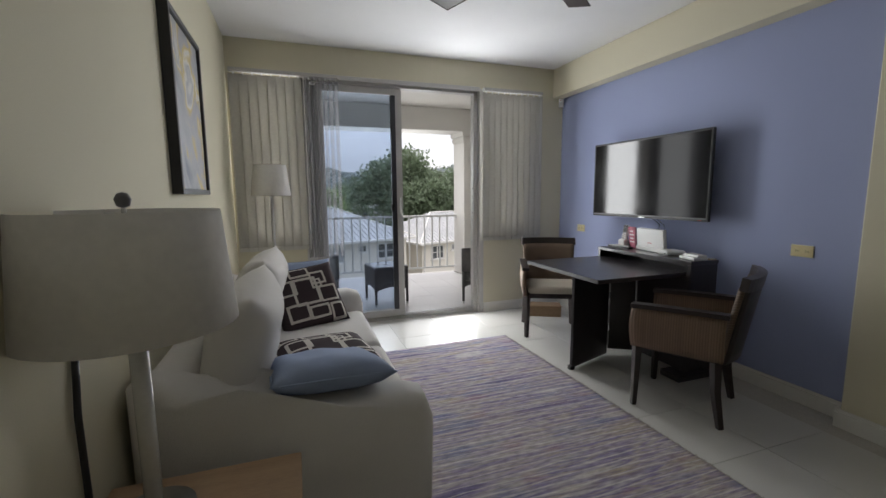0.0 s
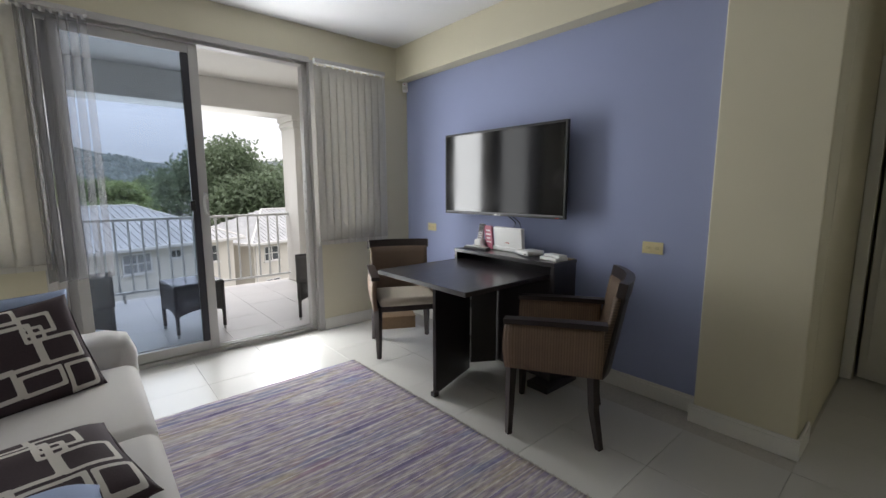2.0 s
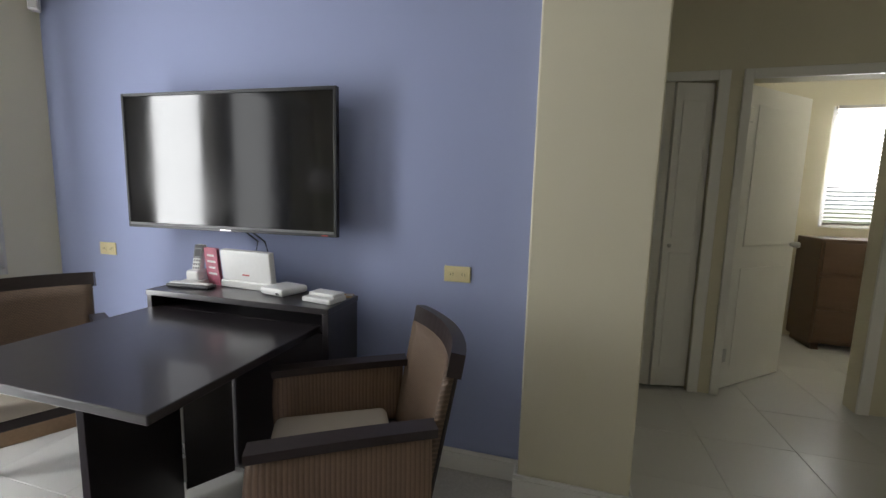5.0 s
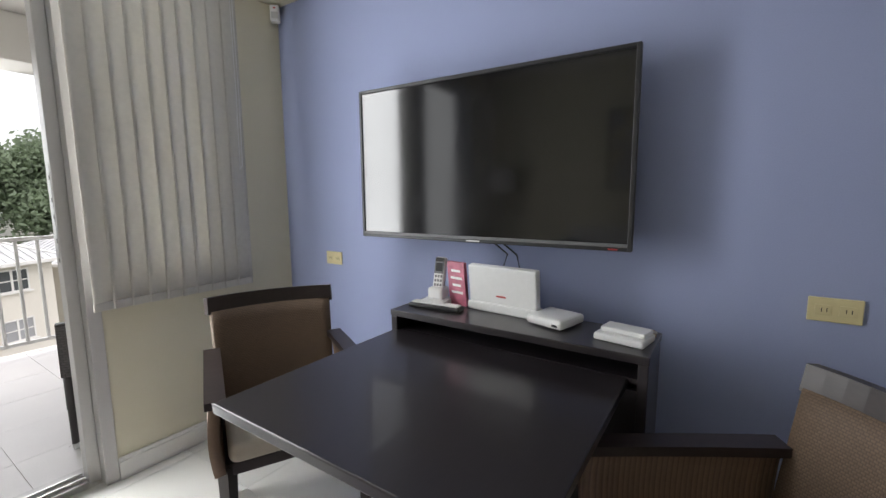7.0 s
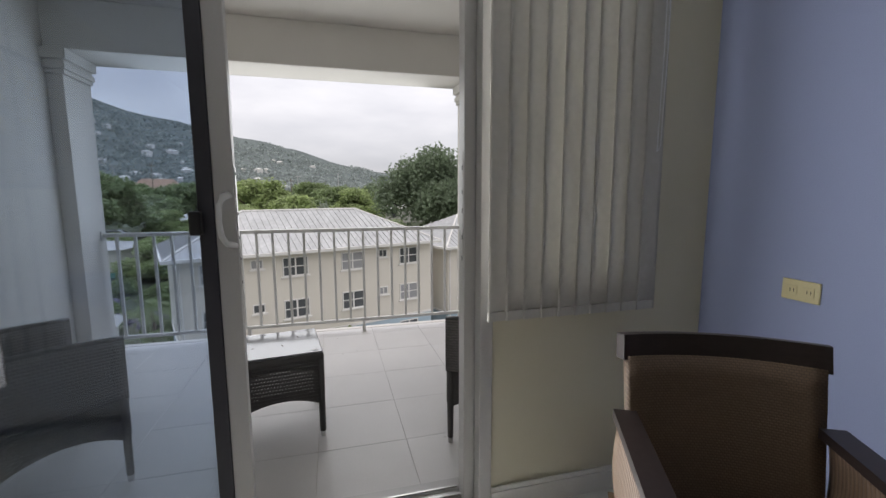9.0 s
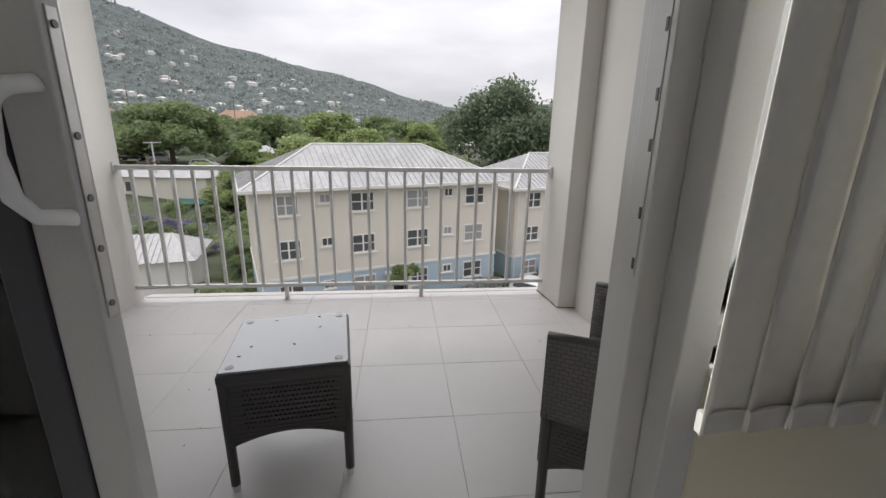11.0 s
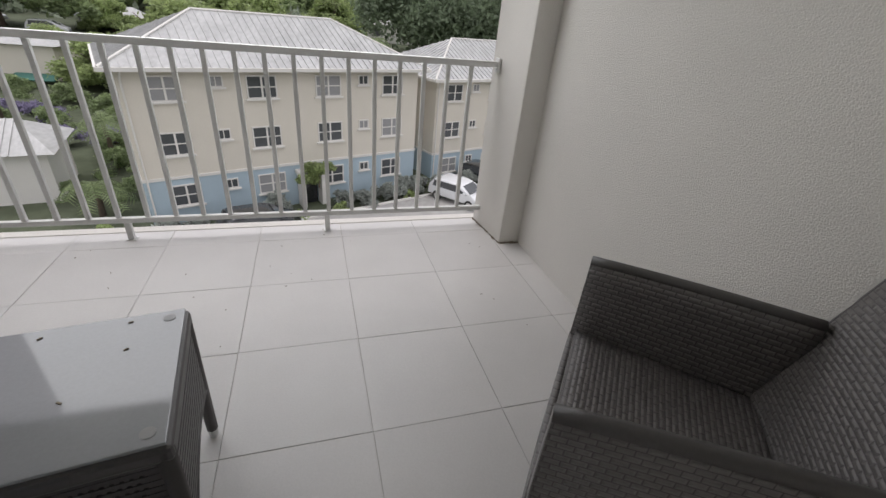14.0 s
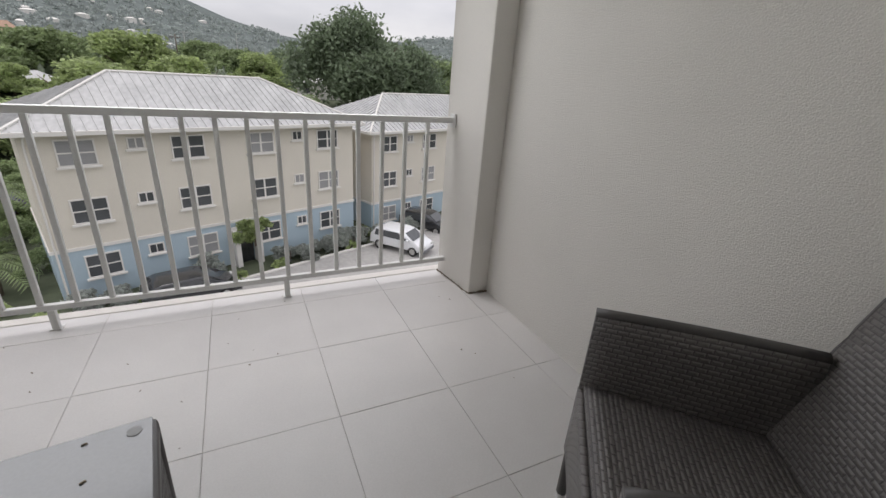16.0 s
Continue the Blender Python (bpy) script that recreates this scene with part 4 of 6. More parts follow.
o = thing("lamp_cord", pose(0, 0, 0), "black lamp cord running down the wall", "cable")
part("wire", tube([(WEST + 0.008, -3.03, 0.02), (WEST + 0.01, -3.02, 0.45), (WEST + 0.012, -3.03, 0.80), (WEST + 0.008, -3.0, 0.95)], 0.008, 8), BLACK, o, "", True)
lamp = thing("floor_lamp", pose(-3.075, -0.30, 0), "floor lamp with a white empire shade behind the sofa", "lamp")
part("shade", drum_shade(0.158, 0.128, 1.30, 1.555), SHADE, lamp, "white linen shade", True)
part("pole", tube([(0, 0, 0.02), (0, 0, 1.5)], 0.014, 14), ALU, lamp, "", True)
part("base", lathe([(0.0, 0), (0.14, 0), (0.14, 0.012), (0.03, 0.03), (0.0, 0.03)], 32), ALU, lamp, "", True)
for k in range(3):
    a = k * math.tau / 3 + 0.4
    part("spider_arm", tube([(0, 0, 1.5), (0.129 * math.cos(a), 0.129 * math.sin(a), 1.53)], 0.003, 6), STEEL, lamp)

# ---- picture and fan ----
pic = thing("framed_picture", pose(WEST, -1.685, 1.72), "abstract painting in a deep black frame", "picture")
bm = frame_of(-0.32, 0.32, -0.41, 0.41, 0.025, 0.0, 0.045)
bm.transform(Matrix.Rotation(radians(-90), 4, "Z"))
part("frame", bm, BLACK, pic)
part("canvas", box(0.002, 0.030, -0.295, 0.295, -0.383, 0.383), CANVAS, pic)
fan = thing("ceiling_fan", pose(-1.86, -2.47, 0), "ceiling fan with five dark blades, at rest", "fan")
part("canopy", lathe([(0, 2.65), (0.07, 2.65), (0.065, 2.61), (0.02, 2.585), (0, 2.585)], 24), ALU, fan, "", True)
part("downrod", tube([(0, 0, 2.60), (0, 0, 2.42)], 0.012, 12), ALU, fan)
part("motor", lathe([(0, 2.43), (0.07, 2.42), (0.11, 2.38), (0.11, 2.33), (0.06, 2.30), (0, 2.295)], 28), ALU, fan, "", True)
for k in range(5):
    m = pose(0, 0, 2.335, 0, 0, 110 + 72 * k)
    part("blade", box(0.16, 0.67, -0.062, 0.062, -0.004, 0.004, 0.003, m @ pose(0, 0, 0, 10, 0, 0)), FAN_WOOD, fan)
    part("blade_iron", box(0.08, 0.20, -0.018, 0.018, -0.009, -0.004, 0.002, m), STEEL, fan)

# ---- hall beyond the pillar ----
closet = tagged(thing("door_2", pose(0, 0, 0), "white folding closet door, slightly unfolded", "door"), kind="structure")
for p0, p1 in (((1.365, -3.362), (1.285, -3.585)), ((1.283, -3.592), (1.340, -3.822))):
    a, b = Vector((*p0, 0)), Vector((*p1, 0))
    m = Matrix.Translation(a) @ Matrix.Rotation(math.atan2(b.y - a.y, b.x - a.x), 4, "Z")
    w = (b - a).length
    leaf_part = part("leaf", box(0, w, -0.017, 0.017, 0.018, 2.042, 0.003, m), WHITE, closet)
    for z0, z1 in ((0.15, 0.95), (1.05, 1.93)):
        part("raised_panel", box(0.045, w - 0.045, -0.022, -0.017, z0, z1, 0.004, m), WHITE, leaf_part)
part("knob", lathe([(0, 0), (0.008, 0), (0.014, 0.02), (0.0, 0.03)], 14), STEEL, closet).matrix_basis = pose(1.273, -3.63, 1.0, 0, -90, 0)
for y0, y1 in ((-3.335, -3.275), (-3.895, -3.83)):
    part("casing", box(1.282, 1.30, y0, y1, 0.0, 2.11, 0.004), WHITE, closet)
part("casing", box(1.282, 1.30, -3.83, -3.335, 2.05, 2.11, 0.004), WHITE, closet)
door2 = tagged(thing("door_3", pose(0, 0, 0), "white interior door standing ajar to the bedroom", "door"), kind="structure")
m = pose(1.39, -4.035, 0, 0, 0, -48)
leaf_part = part("leaf", box(0, 0.74, -0.02, 0.02, 0.012, 2.035, 0.003, m), WHITE, door2)
for x0, x1, z0, z1 in ((0.09, 0.65, 0.15, 0.85), (0.09, 0.65, 1.0, 1.92)):
    part("raised_panel", box(x0, x1, -0.026, -0.02, z0, z1, 0.004, m), WHITE, leaf_part)
part("knob", lathe([(0, 0), (0.012, 0), (0.024, 0.04), (0.02, 0.055), (0, 0.06)], 18), STEEL, leaf_part, "steel knob", True).matrix_basis = m @ pose(0.69, -0.02, 1.0, 90, 0, 0)
for z in (0.25, 1.85):
    part("hinge", box(-0.012, 0.03, -0.03, -0.018, z - 0.045, z + 0.045, 0.002, m), STEEL, door2, "steel hinge")
for y0, y1 in ((-4.02, -3.967), (-4.845, -4.78)):
    part("casing", box(1.282, 1.30, y0, y1, 0.0, 2.11, 0.004), WHITE, door2)
part("casing", box(1.282, 1.30, -4.78, -4.02, 2.05, 2.11, 0.004), WHITE, door2)
win3 = tagged(thing("window_3", pose(0, 0, 0), "bedroom window behind a white slatted blind", "window"), kind="structure")
bm = frame_of(-5.98, -5.30, 1.08, 2.2, 0.04, -3.14, -3.06)
bm.transform(Matrix.Rotation(radians(90), 4, "Z"))
part("window_frame", bm, ALU, win3)
blind = thing("slatted_blind", pose(0, 0, 0), "white horizontal slatted blind, slats half open", "blind")
part("headrail", box(3.0, 3.035, -5.98, -5.31, 2.17, 2.2, 0.003), ALU, blind)
slat = None
for k in range(26):
    z = 1.12 + k * 0.04
    if slat is None:
        slat = part("slat", box(-0.018, 0.018, -0.33, 0.33, -0.001, 0.001), PLASTIC, blind)
        piece = slat
    else:
        piece = new("slat", slat.data)
        piece.parent = blind
    piece.matrix_basis = pose(3.018, -5.645, z, 0, 35, 0)
o = thing("dresser", pose(2.80, -5.55, 0), "dark brown wooden dresser under the bedroom window", "dresser")
part("carcass", box(-0.2, 0.2, -0.42, 0.42, 0.06, 1.0, 0.006), DRESSER, o)
for z in (0.10, 0.40, 0.70):
    dr = part("drawer", box(-0.215, -0.2, -0.40, 0.40, z, z + 0.27, 0.004), DRESSER, o)
    part("pull", box(-0.228, -0.215, -0.06, 0.06, z + 0.12, z + 0.135, 0.003), STEEL, dr)
for sy in (-0.36, 0.36):
    part("foot", box(-0.18, 0.18, sy - 0.03, sy + 0.03, 0, 0.06), DRESSER, o)

# ---- balcony shell ----
BX0, BX1, BY1 = -3.47, -0.135, 2.72
slab = structure("balcony_floor", box(BX0 - 0.2, BX1 + 0.2, 0.05, BY1, -0.30, FLOOR_B - 0.004), GROUT)
structure("balcony_edge", box(BX0 + 0.11, BX1 - 0.115, BY1 - 0.055, BY1 + 0.012, -0.30, FLOOR_B + 0.004, 0.006), STUCCO)
structure("balcony_wall_east", box(BX1, BX1 + 0.2, 0.17, BY1, FLOOR_B - 0.01, CEIL), STUCCO)
structure("balcony_wall_west", box(BX0 - 0.2, BX0, 0.17, BY1, FLOOR_B - 0.01, CEIL), STUCCO)
structure("balcony_ceiling", box(BX0 - 0.2, BX1 + 0.2, 0.2, BY1 + 0.1, CEIL, CEIL + 0.2), STUCCO)
structure("balcony_beam", box(BX0, BX1, 2.29, BY1, 2.30, CEIL, 0.008), STUCCO)
bm = bmesh.new()
for x0, x1, z0, z1 in ((BX0, -3.36, FLOOR_B - 0.01, CEIL), (-3.36, -2.71, FLOOR_B - 0.01, 0.82), (-3.36, -2.71, 2.42, CEIL), (-2.71, -1.08, 2.42, CEIL), (-1.022, -0.25, FLOOR_B - 0.01, 0.82), (-1.022, -0.25, 2.42, CEIL), (-0.25, BX1, FLOOR_B - 0.01, CEIL)):
    add_box(bm, x0, x1, 0.171, 0.178, z0, z1)
structure("balcony_wall_south", bm, STUCCO)


def pilaster(name, x0, x1, skew=0.0):
    bm = bmesh.new()
    add_box(bm, x0, x1, 2.29, BY1 - 0.06, FLOOR_B - 0.01, 2.13, 0.006)
    for k, (g, z0, z1) in enumerate(((0.018, 2.13, 2.16), (0.034, 2.16, 2.20), (0.018, 2.20, 2.225), (0.05, 2.225, 2.298))):
        add_box(bm, x0 - (g if x0 > BX0 + 0.01 else 0), x1 + (g if x1 < BX1 - 0.01 else 0), 2.29 - g, BY1 - 0.06, z0, z1, 0.004)
    for v in bm.verts:
        if skew and v.co.x < x1 - 0.06:
            v.co.x -= skew * (v.co.y - 2.29)
    structure(name, bm, STUCCO)


pilaster("pillar_east", BX1 - 0.128, BX1, 0.11)
pilaster("pillar_west", BX0, BX0 + 0.105)
bm = bmesh.new()
rnd = random.Random(8)
for k in range(46):
    t = k / 45
    x, y = (BX1 - 0.130 - 0.08 * t, 2.30 + 0.36 * t / 0.5) if t < 0.5 else (BX1 - 0.128 + 0.128 * (t - 0.5) / 0.5, 2.288)
    r = rnd.uniform(0.003, 0.010) * (1.6 if t > 0.8 else 1)
    add_box(bm, x - r, x + r, y - r, y + r, FLOOR_B, FLOOR_B + rnd.uniform(0.002, 0.008))
tagged(part("corner_grime", bm, STAIN, None, "brown crumbs of grime at the pillar's foot"), kind="stuff")

# ---- railing ----
rail = thing("balcony_railing", pose(0, 2.588, 0), "white enamelled steel balcony railing with square bars", "railing")
RX0, RX1 = BX0 + 0.105, BX1 - 0.162
part("top_rail", box(RX0, RX1, -0.018, 0.018, 0.925, 0.957, 0.003), RAIL, rail)
part("bottom_rail", box(RX0, RX1, -0.014, 0.014, 0.055, 0.083, 0.003), RAIL, rail)
for x in (RX0 + 0.006, RX1 - 0.006):
    part("wall_plate", box(x - 0.006, x + 0.006, -0.03, 0.03, 0.90, 0.975, 0.003), RAIL, rail)
bar = None
x = -1.794 - 12 * 0.1335
while x < RX1 - 0.03:
    if x > RX0 + 0.03:
        if bar is None:
            bar = part("baluster", box(-0.011, 0.011, -0.011, 0.011, 0.083, 0.925, 0.002), RAIL, rail)
            piece = bar
        else:
            piece = new("baluster", bar.data)
            piece.parent = rail
        piece.matrix_basis = pose(x, 0, 0)
    x += 0.1335
for x in (-2.297, -1.272):
    part("post", box(x - 0.014, x + 0.014, -0.014, 0.014, FLOOR_B, 0.055, 0.002), RAIL, rail)
    part("post_plate", box(x - 0.022, x + 0.022, -0.022, 0.022, FLOOR_B, FLOOR_B + 0.004), RAIL, rail)


# ---- wicker furniture ----
def lattice(w, h, m, arch=0.0, nu=26, nv=14, t=0.012):
    """An open weave: crossing strips with small slots, its lower edge arched and bound."""
    bm = bmesh.new()
    for i in range(nu):
        u0, u1 = i / nu, (i + 1) / nu
        mid_u = (u0 + u1) / 2
        low = arch * (1 - (2 * mid_u - 1) ** 2)
        for j in range(nv):
            z0 = h * j / nv
            z1, z2 = z0 + h / nv * 0.64, z0 + h / nv
            if z1 > low + 0.002:
                add_box(bm, (u0 - 0.5) * w, (u1 - 0.5) * w, -t * 0.5, t * 0.5, max(z0, low), z1, 0, m)
            slot = 0.13 < mid_u < 0.87 and z0 > low + 0.025 and z0 / h < 0.80
            a = u0 + (0.5 / nu if j % 2 else 0.0)
            if z2 > low + 0.002:
                add_box(bm, (a - 0.5) * w, (min(a + (0.48 if slot else 1.0) / nu, 1.0) - 0.5) * w, -t * 0.35, t * 0.35, max(z1, low), z2, 0, m)
    edge = [m @ Vector(((k / 12 - 0.5) * w, 0, arch * (1 - (k / 6 - 1) ** 2))) for k in range(13)]
    add_tube(bm, edge, 0.009, 8)
    return bm


def rim(pts, r=0.012):
    return tube(pts, r, 8)


def foot_and_leg(parent, x, y, top, r=0.019):
    part("leg", tube([(x, y, 0.03), (x, y, top)], [r * 0.85, r], 8), WICKER, parent, "", True)
    part("foot_cap", tube([(x, y, 0), (x, y, 0.03)], [0.013, 0.015], 10), PLASTIC, parent, "white foot cap")


def wicker_chair(m, label):
    """Faces its own +y."""
    c = thing("wicker_chair", m, label, "chair", "wicker chairs on the balcony")
    for sx in (-1, 1):
        foot_and_leg(c, sx * 0.258, 0.225, 0.42)
        foot_and_leg(c, sx * 0.21, -0.235, 0.40)

        def side(u, v, s=sx):
            top = 0.690 - 0.018 * u * u
            return (s * (0.212 + 0.050 * u), -0.245 + u * 0.49, 0.40 + (top - 0.40) * v)
        part("arm_panel", sheet(side, 10, 6, 0.032, 0.49, 0.27), WICKER, c, "", True)
        part("arm_rim", rim([side(k / 8, 1.0) for k in range(9)], 0.0165), WICKER, c, "", True)
        a, b = Vector(side(0, 0)), Vector(side(1, 0))
        lm = Matrix.Translation((a + b) / 2 - Vector((0, 0, 0.20))) @ Matrix.Rotation(math.atan2(b.y - a.y, b.x - a.x), 4, "Z")
        part("side_lattice", lattice(0.47, 0.205, lm, 0.075), WICKER, c)
    part("front_panel", sheet(lambda u, v: ((u - 0.5) * 0.51, 0.238 + 0.004 * math.sin(u * 3), 0.215 + 0.225 * v + 0.05 * (1 - (2 * u - 1) ** 2) * (1 - v)), 12, 5, 0.020, 0.52, 0.22), WICKER, c, "", True)
    part("seat", sheet(lambda u, v: ((u - 0.5) * (0.42 + 0.085 * v), -0.23 + v * 0.465, 0.445 - 0.014 * math.sin(u * math.pi) * math.sin(v * math.pi)), 12, 10, 0.026, 0.50, 0.465), WICKER, c, "", True)

    def back(u, v):
        return ((u - 0.5) * (0.43 + 0.035 * v), -0.215 - 0.105 * v - 0.03 * v * v + 0.018 * (2 * u - 1) ** 2, 0.43 + 0.44 * v)
    part("backrest", sheet(back, 14, 12, 0.032, 0.48, 0.50), WICKER, c, "", True)
    part("back_rim", rim([back(k / 10, 1.0) for k in range(11)], 0.0165), WICKER, c, "", True)
    for u in (0.0, 1.0):
        part("back_edge", rim([back(u, k / 8) for k in range(9)], 0.0162), WICKER, c, "", True)
    part("rear_panel", sheet(lambda u, v: ((u - 0.5) * 0.42, -0.232, 0.22 + 0.2 * v), 8, 4, 0.018, 0.46, 0.2), WICKER, c, "", True)
    return c


chair = wicker_chair(pose(0, 0, FLOOR_B) @ facing(-0.628, 0.634, -0.77, 0.64) @ Matrix.Diagonal((1.04, 1, 1, 1)), "charcoal wicker armchair angled against the stucco wall")
second = copy_thing(chair, pose(0, 0, FLOOR_B) @ facing(-2.84, 0.70, 0.70, 0.71) @ Matrix.Diagonal((1.04, 1, 1, 1)))
second["label"] = "charcoal wicker armchair behind the fixed glass"
table = thing("wicker_table", pose(-1.852, 0.987, FLOOR_B, 0, 0, 7.4), "low charcoal wicker table with a frosted glass top", "table")
TW, TD = 0.218, 0.217
for sx in (-1, 1):
    for sy in (-1, 1):
        foot_and_leg(table, sx * (TW - 0.018), sy * (TD - 0.018), 0.46)
    part("side_lattice", lattice(2 * TD - 0.04, 0.255, pose(sx * (TW - 0.012), 0, 0.195, 0, 0, 90), 0.045), WICKER, table)
    part("end_lattice", lattice(2 * TW - 0.04, 0.255, pose(0, sx * (TD - 0.012), 0.195), 0.045), WICKER, table)
part("top_frame", box(-TW, TW, -TD, TD, 0.435, 0.474, 0.010), WICKER, table)
part("glass_top", box(-TW + 0.008, TW - 0.008, -TD + 0.008, TD - 0.008, 0.475, 0.483, 0.002), FROST, table, "frosted glass plate")
for sx in (-1, 1):
    for sy in (-1, 1):
        part("glass_pad", tube([(sx * (TW - 0.04), sy * (TD - 0.04), 0.483), (sx * (TW - 0.04), sy * (TD - 0.04), 0.4845)], 0.014, 16), PAD, table)
o = thing("pedal_bin", Matrix.Translation((-0.225, 0.315, FLOOR_B)) @ Matrix.Diagonal((0.86, 0.86, 0.9, 1)), "small steel pedal bin with a black rim behind the chair", "bin")
part("body", lathe([(0.0, 0.01), (0.083, 0.01), (0.083, 0.27), (0.0, 0.27)], 32), STEEL, o, "", True)
part("base_ring", lathe([(0.0, 0.0), (0.088, 0.0), (0.088, 0.025), (0.0, 0.025)], 32), BLACK, o, "", True)
part("rim", lathe([(0.078, 0.268), (0.090, 0.268), (0.090, 0.298), (0.078, 0.298)], 32), BLACK, o, "black plastic rim", True)
part("lid", lathe([(0.0, 0.292), (0.079, 0.292), (0.070, 0.305), (0.0, 0.312)], 32), ALU, o, "pale grey lid", True)
part("pedal", box(-0.02, 0.02, 0.08, 0.115, 0.0, 0.012, 0.003), BLACK, o)
bm = bmesh.new()
rnd = random.Random(5)
for k in range(45):
    x, y = rnd.uniform(-3.3, -0.4), rnd.uniform(0.3, 2.6)
    z = FLOOR_B
    if abs(x + 1.85) < 0.25 and abs(y - 1.0) < 0.25:
        continue
    s = rnd.uniform(0.002, 0.005)
    add_box(bm, -s, s, -s * 0.4, s * 0.4, 0, 0.002, 0, pose(x, y, z, 0, 0, rnd.uniform(0, 180)))
for x, y in ((-1.95, 1.15), (-1.78, 1.18), (-1.98, 0.93), (-1.83, 0.94), (-2.0, 0.86), (-1.76, 1.08)):
    add_box(bm, -0.005, 0.005, -0.002, 0.002, 0, 0.002, 0, pose(x, y, FLOOR_B + 0.4835, 0, 0, x * 900))
tagged(part("dry_leaf_bits", bm, STAIN, None, "scattered dry leaf crumbs on tiles and table"), kind="stuff")

# ---- outdoors: one ground sheet to the horizon ----
GZ = -10.7
RIDGE = ((-3.2, 0.02), (-1.6, 0.16), (-1.0, 0.245), (-0.58, 0.208), (-0.468, 0.187), (-0.33, 0.157), (-0.25, 0.143), (-0.146, 0.125), (-0.075, 0.105), (-0.014, 0.082), (0.035, 0.066), (0.10, 0.056), (0.2, 0.05), (0.35, 0.065), (0.5, 0.08), (1.2, 0.10), (3.2, 0.03))


def ridge(d):
    for (a, p), (b, q) in zip(RIDGE, RIDGE[1:]):
        if a <= d <= b:
            return p + (q - p) * (d - a) / (b - a)
    return 0.03


def ramp01(x, a, b):
    t = min(max((x - a) / (b - a), 0), 1)
    return t * t * (3 - 2 * t)


def land(x, y):
    """Height of the ground: a level yard, a rising slope, then the hills."""
    r = math.hypot(x, y)
    if y <= 0:
        d = 3.2 if x > 0 else -3.2
    else:
        d = max(-3.2, min(3.2, x / y))
    z = GZ + 6.0 * ramp01(r, 44, 92) + 4.0 * ramp01(r, 95, 300)
    h = ridge(d) * 1300
    z += (h - 0.5) * ramp01(r, 320, 1350) * (0.93 + 0.07 * noise.noise(Vector((x / 160, y / 160, 0))))
    z += 14 * ramp01(r, 400, 900) * noise.noise(Vector((x / 120, y / 120, 3)))
    return z


bm = bmesh.new()
radii = [0.5, 6, 12, 18, 26, 34, 42, 48, 54, 60, 66, 72, 78, 86, 96, 110, 130, 155, 185, 220, 260, 310, 370, 440, 520, 600, 690, 780, 870, 960, 1050, 1140, 1230, 1320, 1420, 1700, 2400, 4200]
NA = 240
rings = []
for r in radii:
    ring = []
    for k in range(NA):
        a = k * math.tau / NA
        x, y = r * math.sin(a), r * math.cos(a)
        ring.append(bm.verts.new((x, y, land(x, y) if r < 1500 else land(x, y) - (r - 1420) * 0.08)))
    rings.append(ring)
for r0, r1 in zip(rings, rings[1:]):
    for k in range(NA):
        bm.faces.new((r0[k], r0[(k + 1) % NA], r1[(k + 1) % NA], r1[k]))
bm.faces.new(rings[0])
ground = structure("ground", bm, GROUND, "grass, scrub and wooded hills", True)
# beyond 330 m the ground takes the colour with haze in it
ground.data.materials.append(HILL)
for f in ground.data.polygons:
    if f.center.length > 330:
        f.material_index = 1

# ---- parking court ----
ANG = math.degrees(math.atan2(0.355, 0.935))
COURT = pose(-10.1, 24.8, GZ, 0, 0, ANG)
structure("pavement", box(-4, 40, -15, -2.6, -0.05, 0.03, 0, COURT), PAVER)
structure("kerb", box(-4, 40, -2.6, -2.42, -0.05, 0.14, 0.03, COURT), HOUSE_TRIM)


def house_window(house, x, w, z0, z1, y=0.0, drawn=False):
    """A sash window: white frame and bars, panes, a sill."""
    wn_ = part("window", frame_of(x, x + w, z0, z1, 0.07, y - 0.07, y + 0.02, 0.0), HOUSE_TRIM, house)
    if w > 0.9:
        part("mullion", box(x + w / 2 - 0.05, x + w / 2 + 0.05, y - 0.06, y, z0 + 0.07, z1 - 0.07), HOUSE_TRIM, wn_)
        lights = ((x + 0.07, x + w / 2 - 0.05), (x + w / 2 + 0.05, x + w - 0.07))
        part("meeting_rail", box(x + 0.07, x + w / 2 - 0.05, y - 0.055, y, (z0 + z1) / 2 - 0.03, (z0 + z1) / 2 + 0.03), HOUSE_TRIM, wn_)
        part("meeting_rail", box(x + w / 2 + 0.05, x + w - 0.07, y - 0.055, y, (z0 + z1) / 2 - 0.03, (z0 + z1) / 2 + 0.03), HOUSE_TRIM, wn_)
    else:
        part("mullion", box(x + w / 2 - 0.025, x + w / 2 + 0.025, y - 0.06, y, z0 + 0.07, z1 - 0.07), HOUSE_TRIM, wn_)
        lights = ((x + 0.07, x + w / 2 - 0.025), (x + w / 2 + 0.025, x + w - 0.07))
    for a, b in lights:
        part("pane", box(a, b, y - 0.02, y - 0.004, z0 + 0.07, z1 - 0.07), BLINDS if drawn else PANE, wn_)
    part("sill", box(x - 0.1, x + w + 0.1, y - 0.16, y, z0 - 0.09, z0), HOUSE_TRIM, wn_)


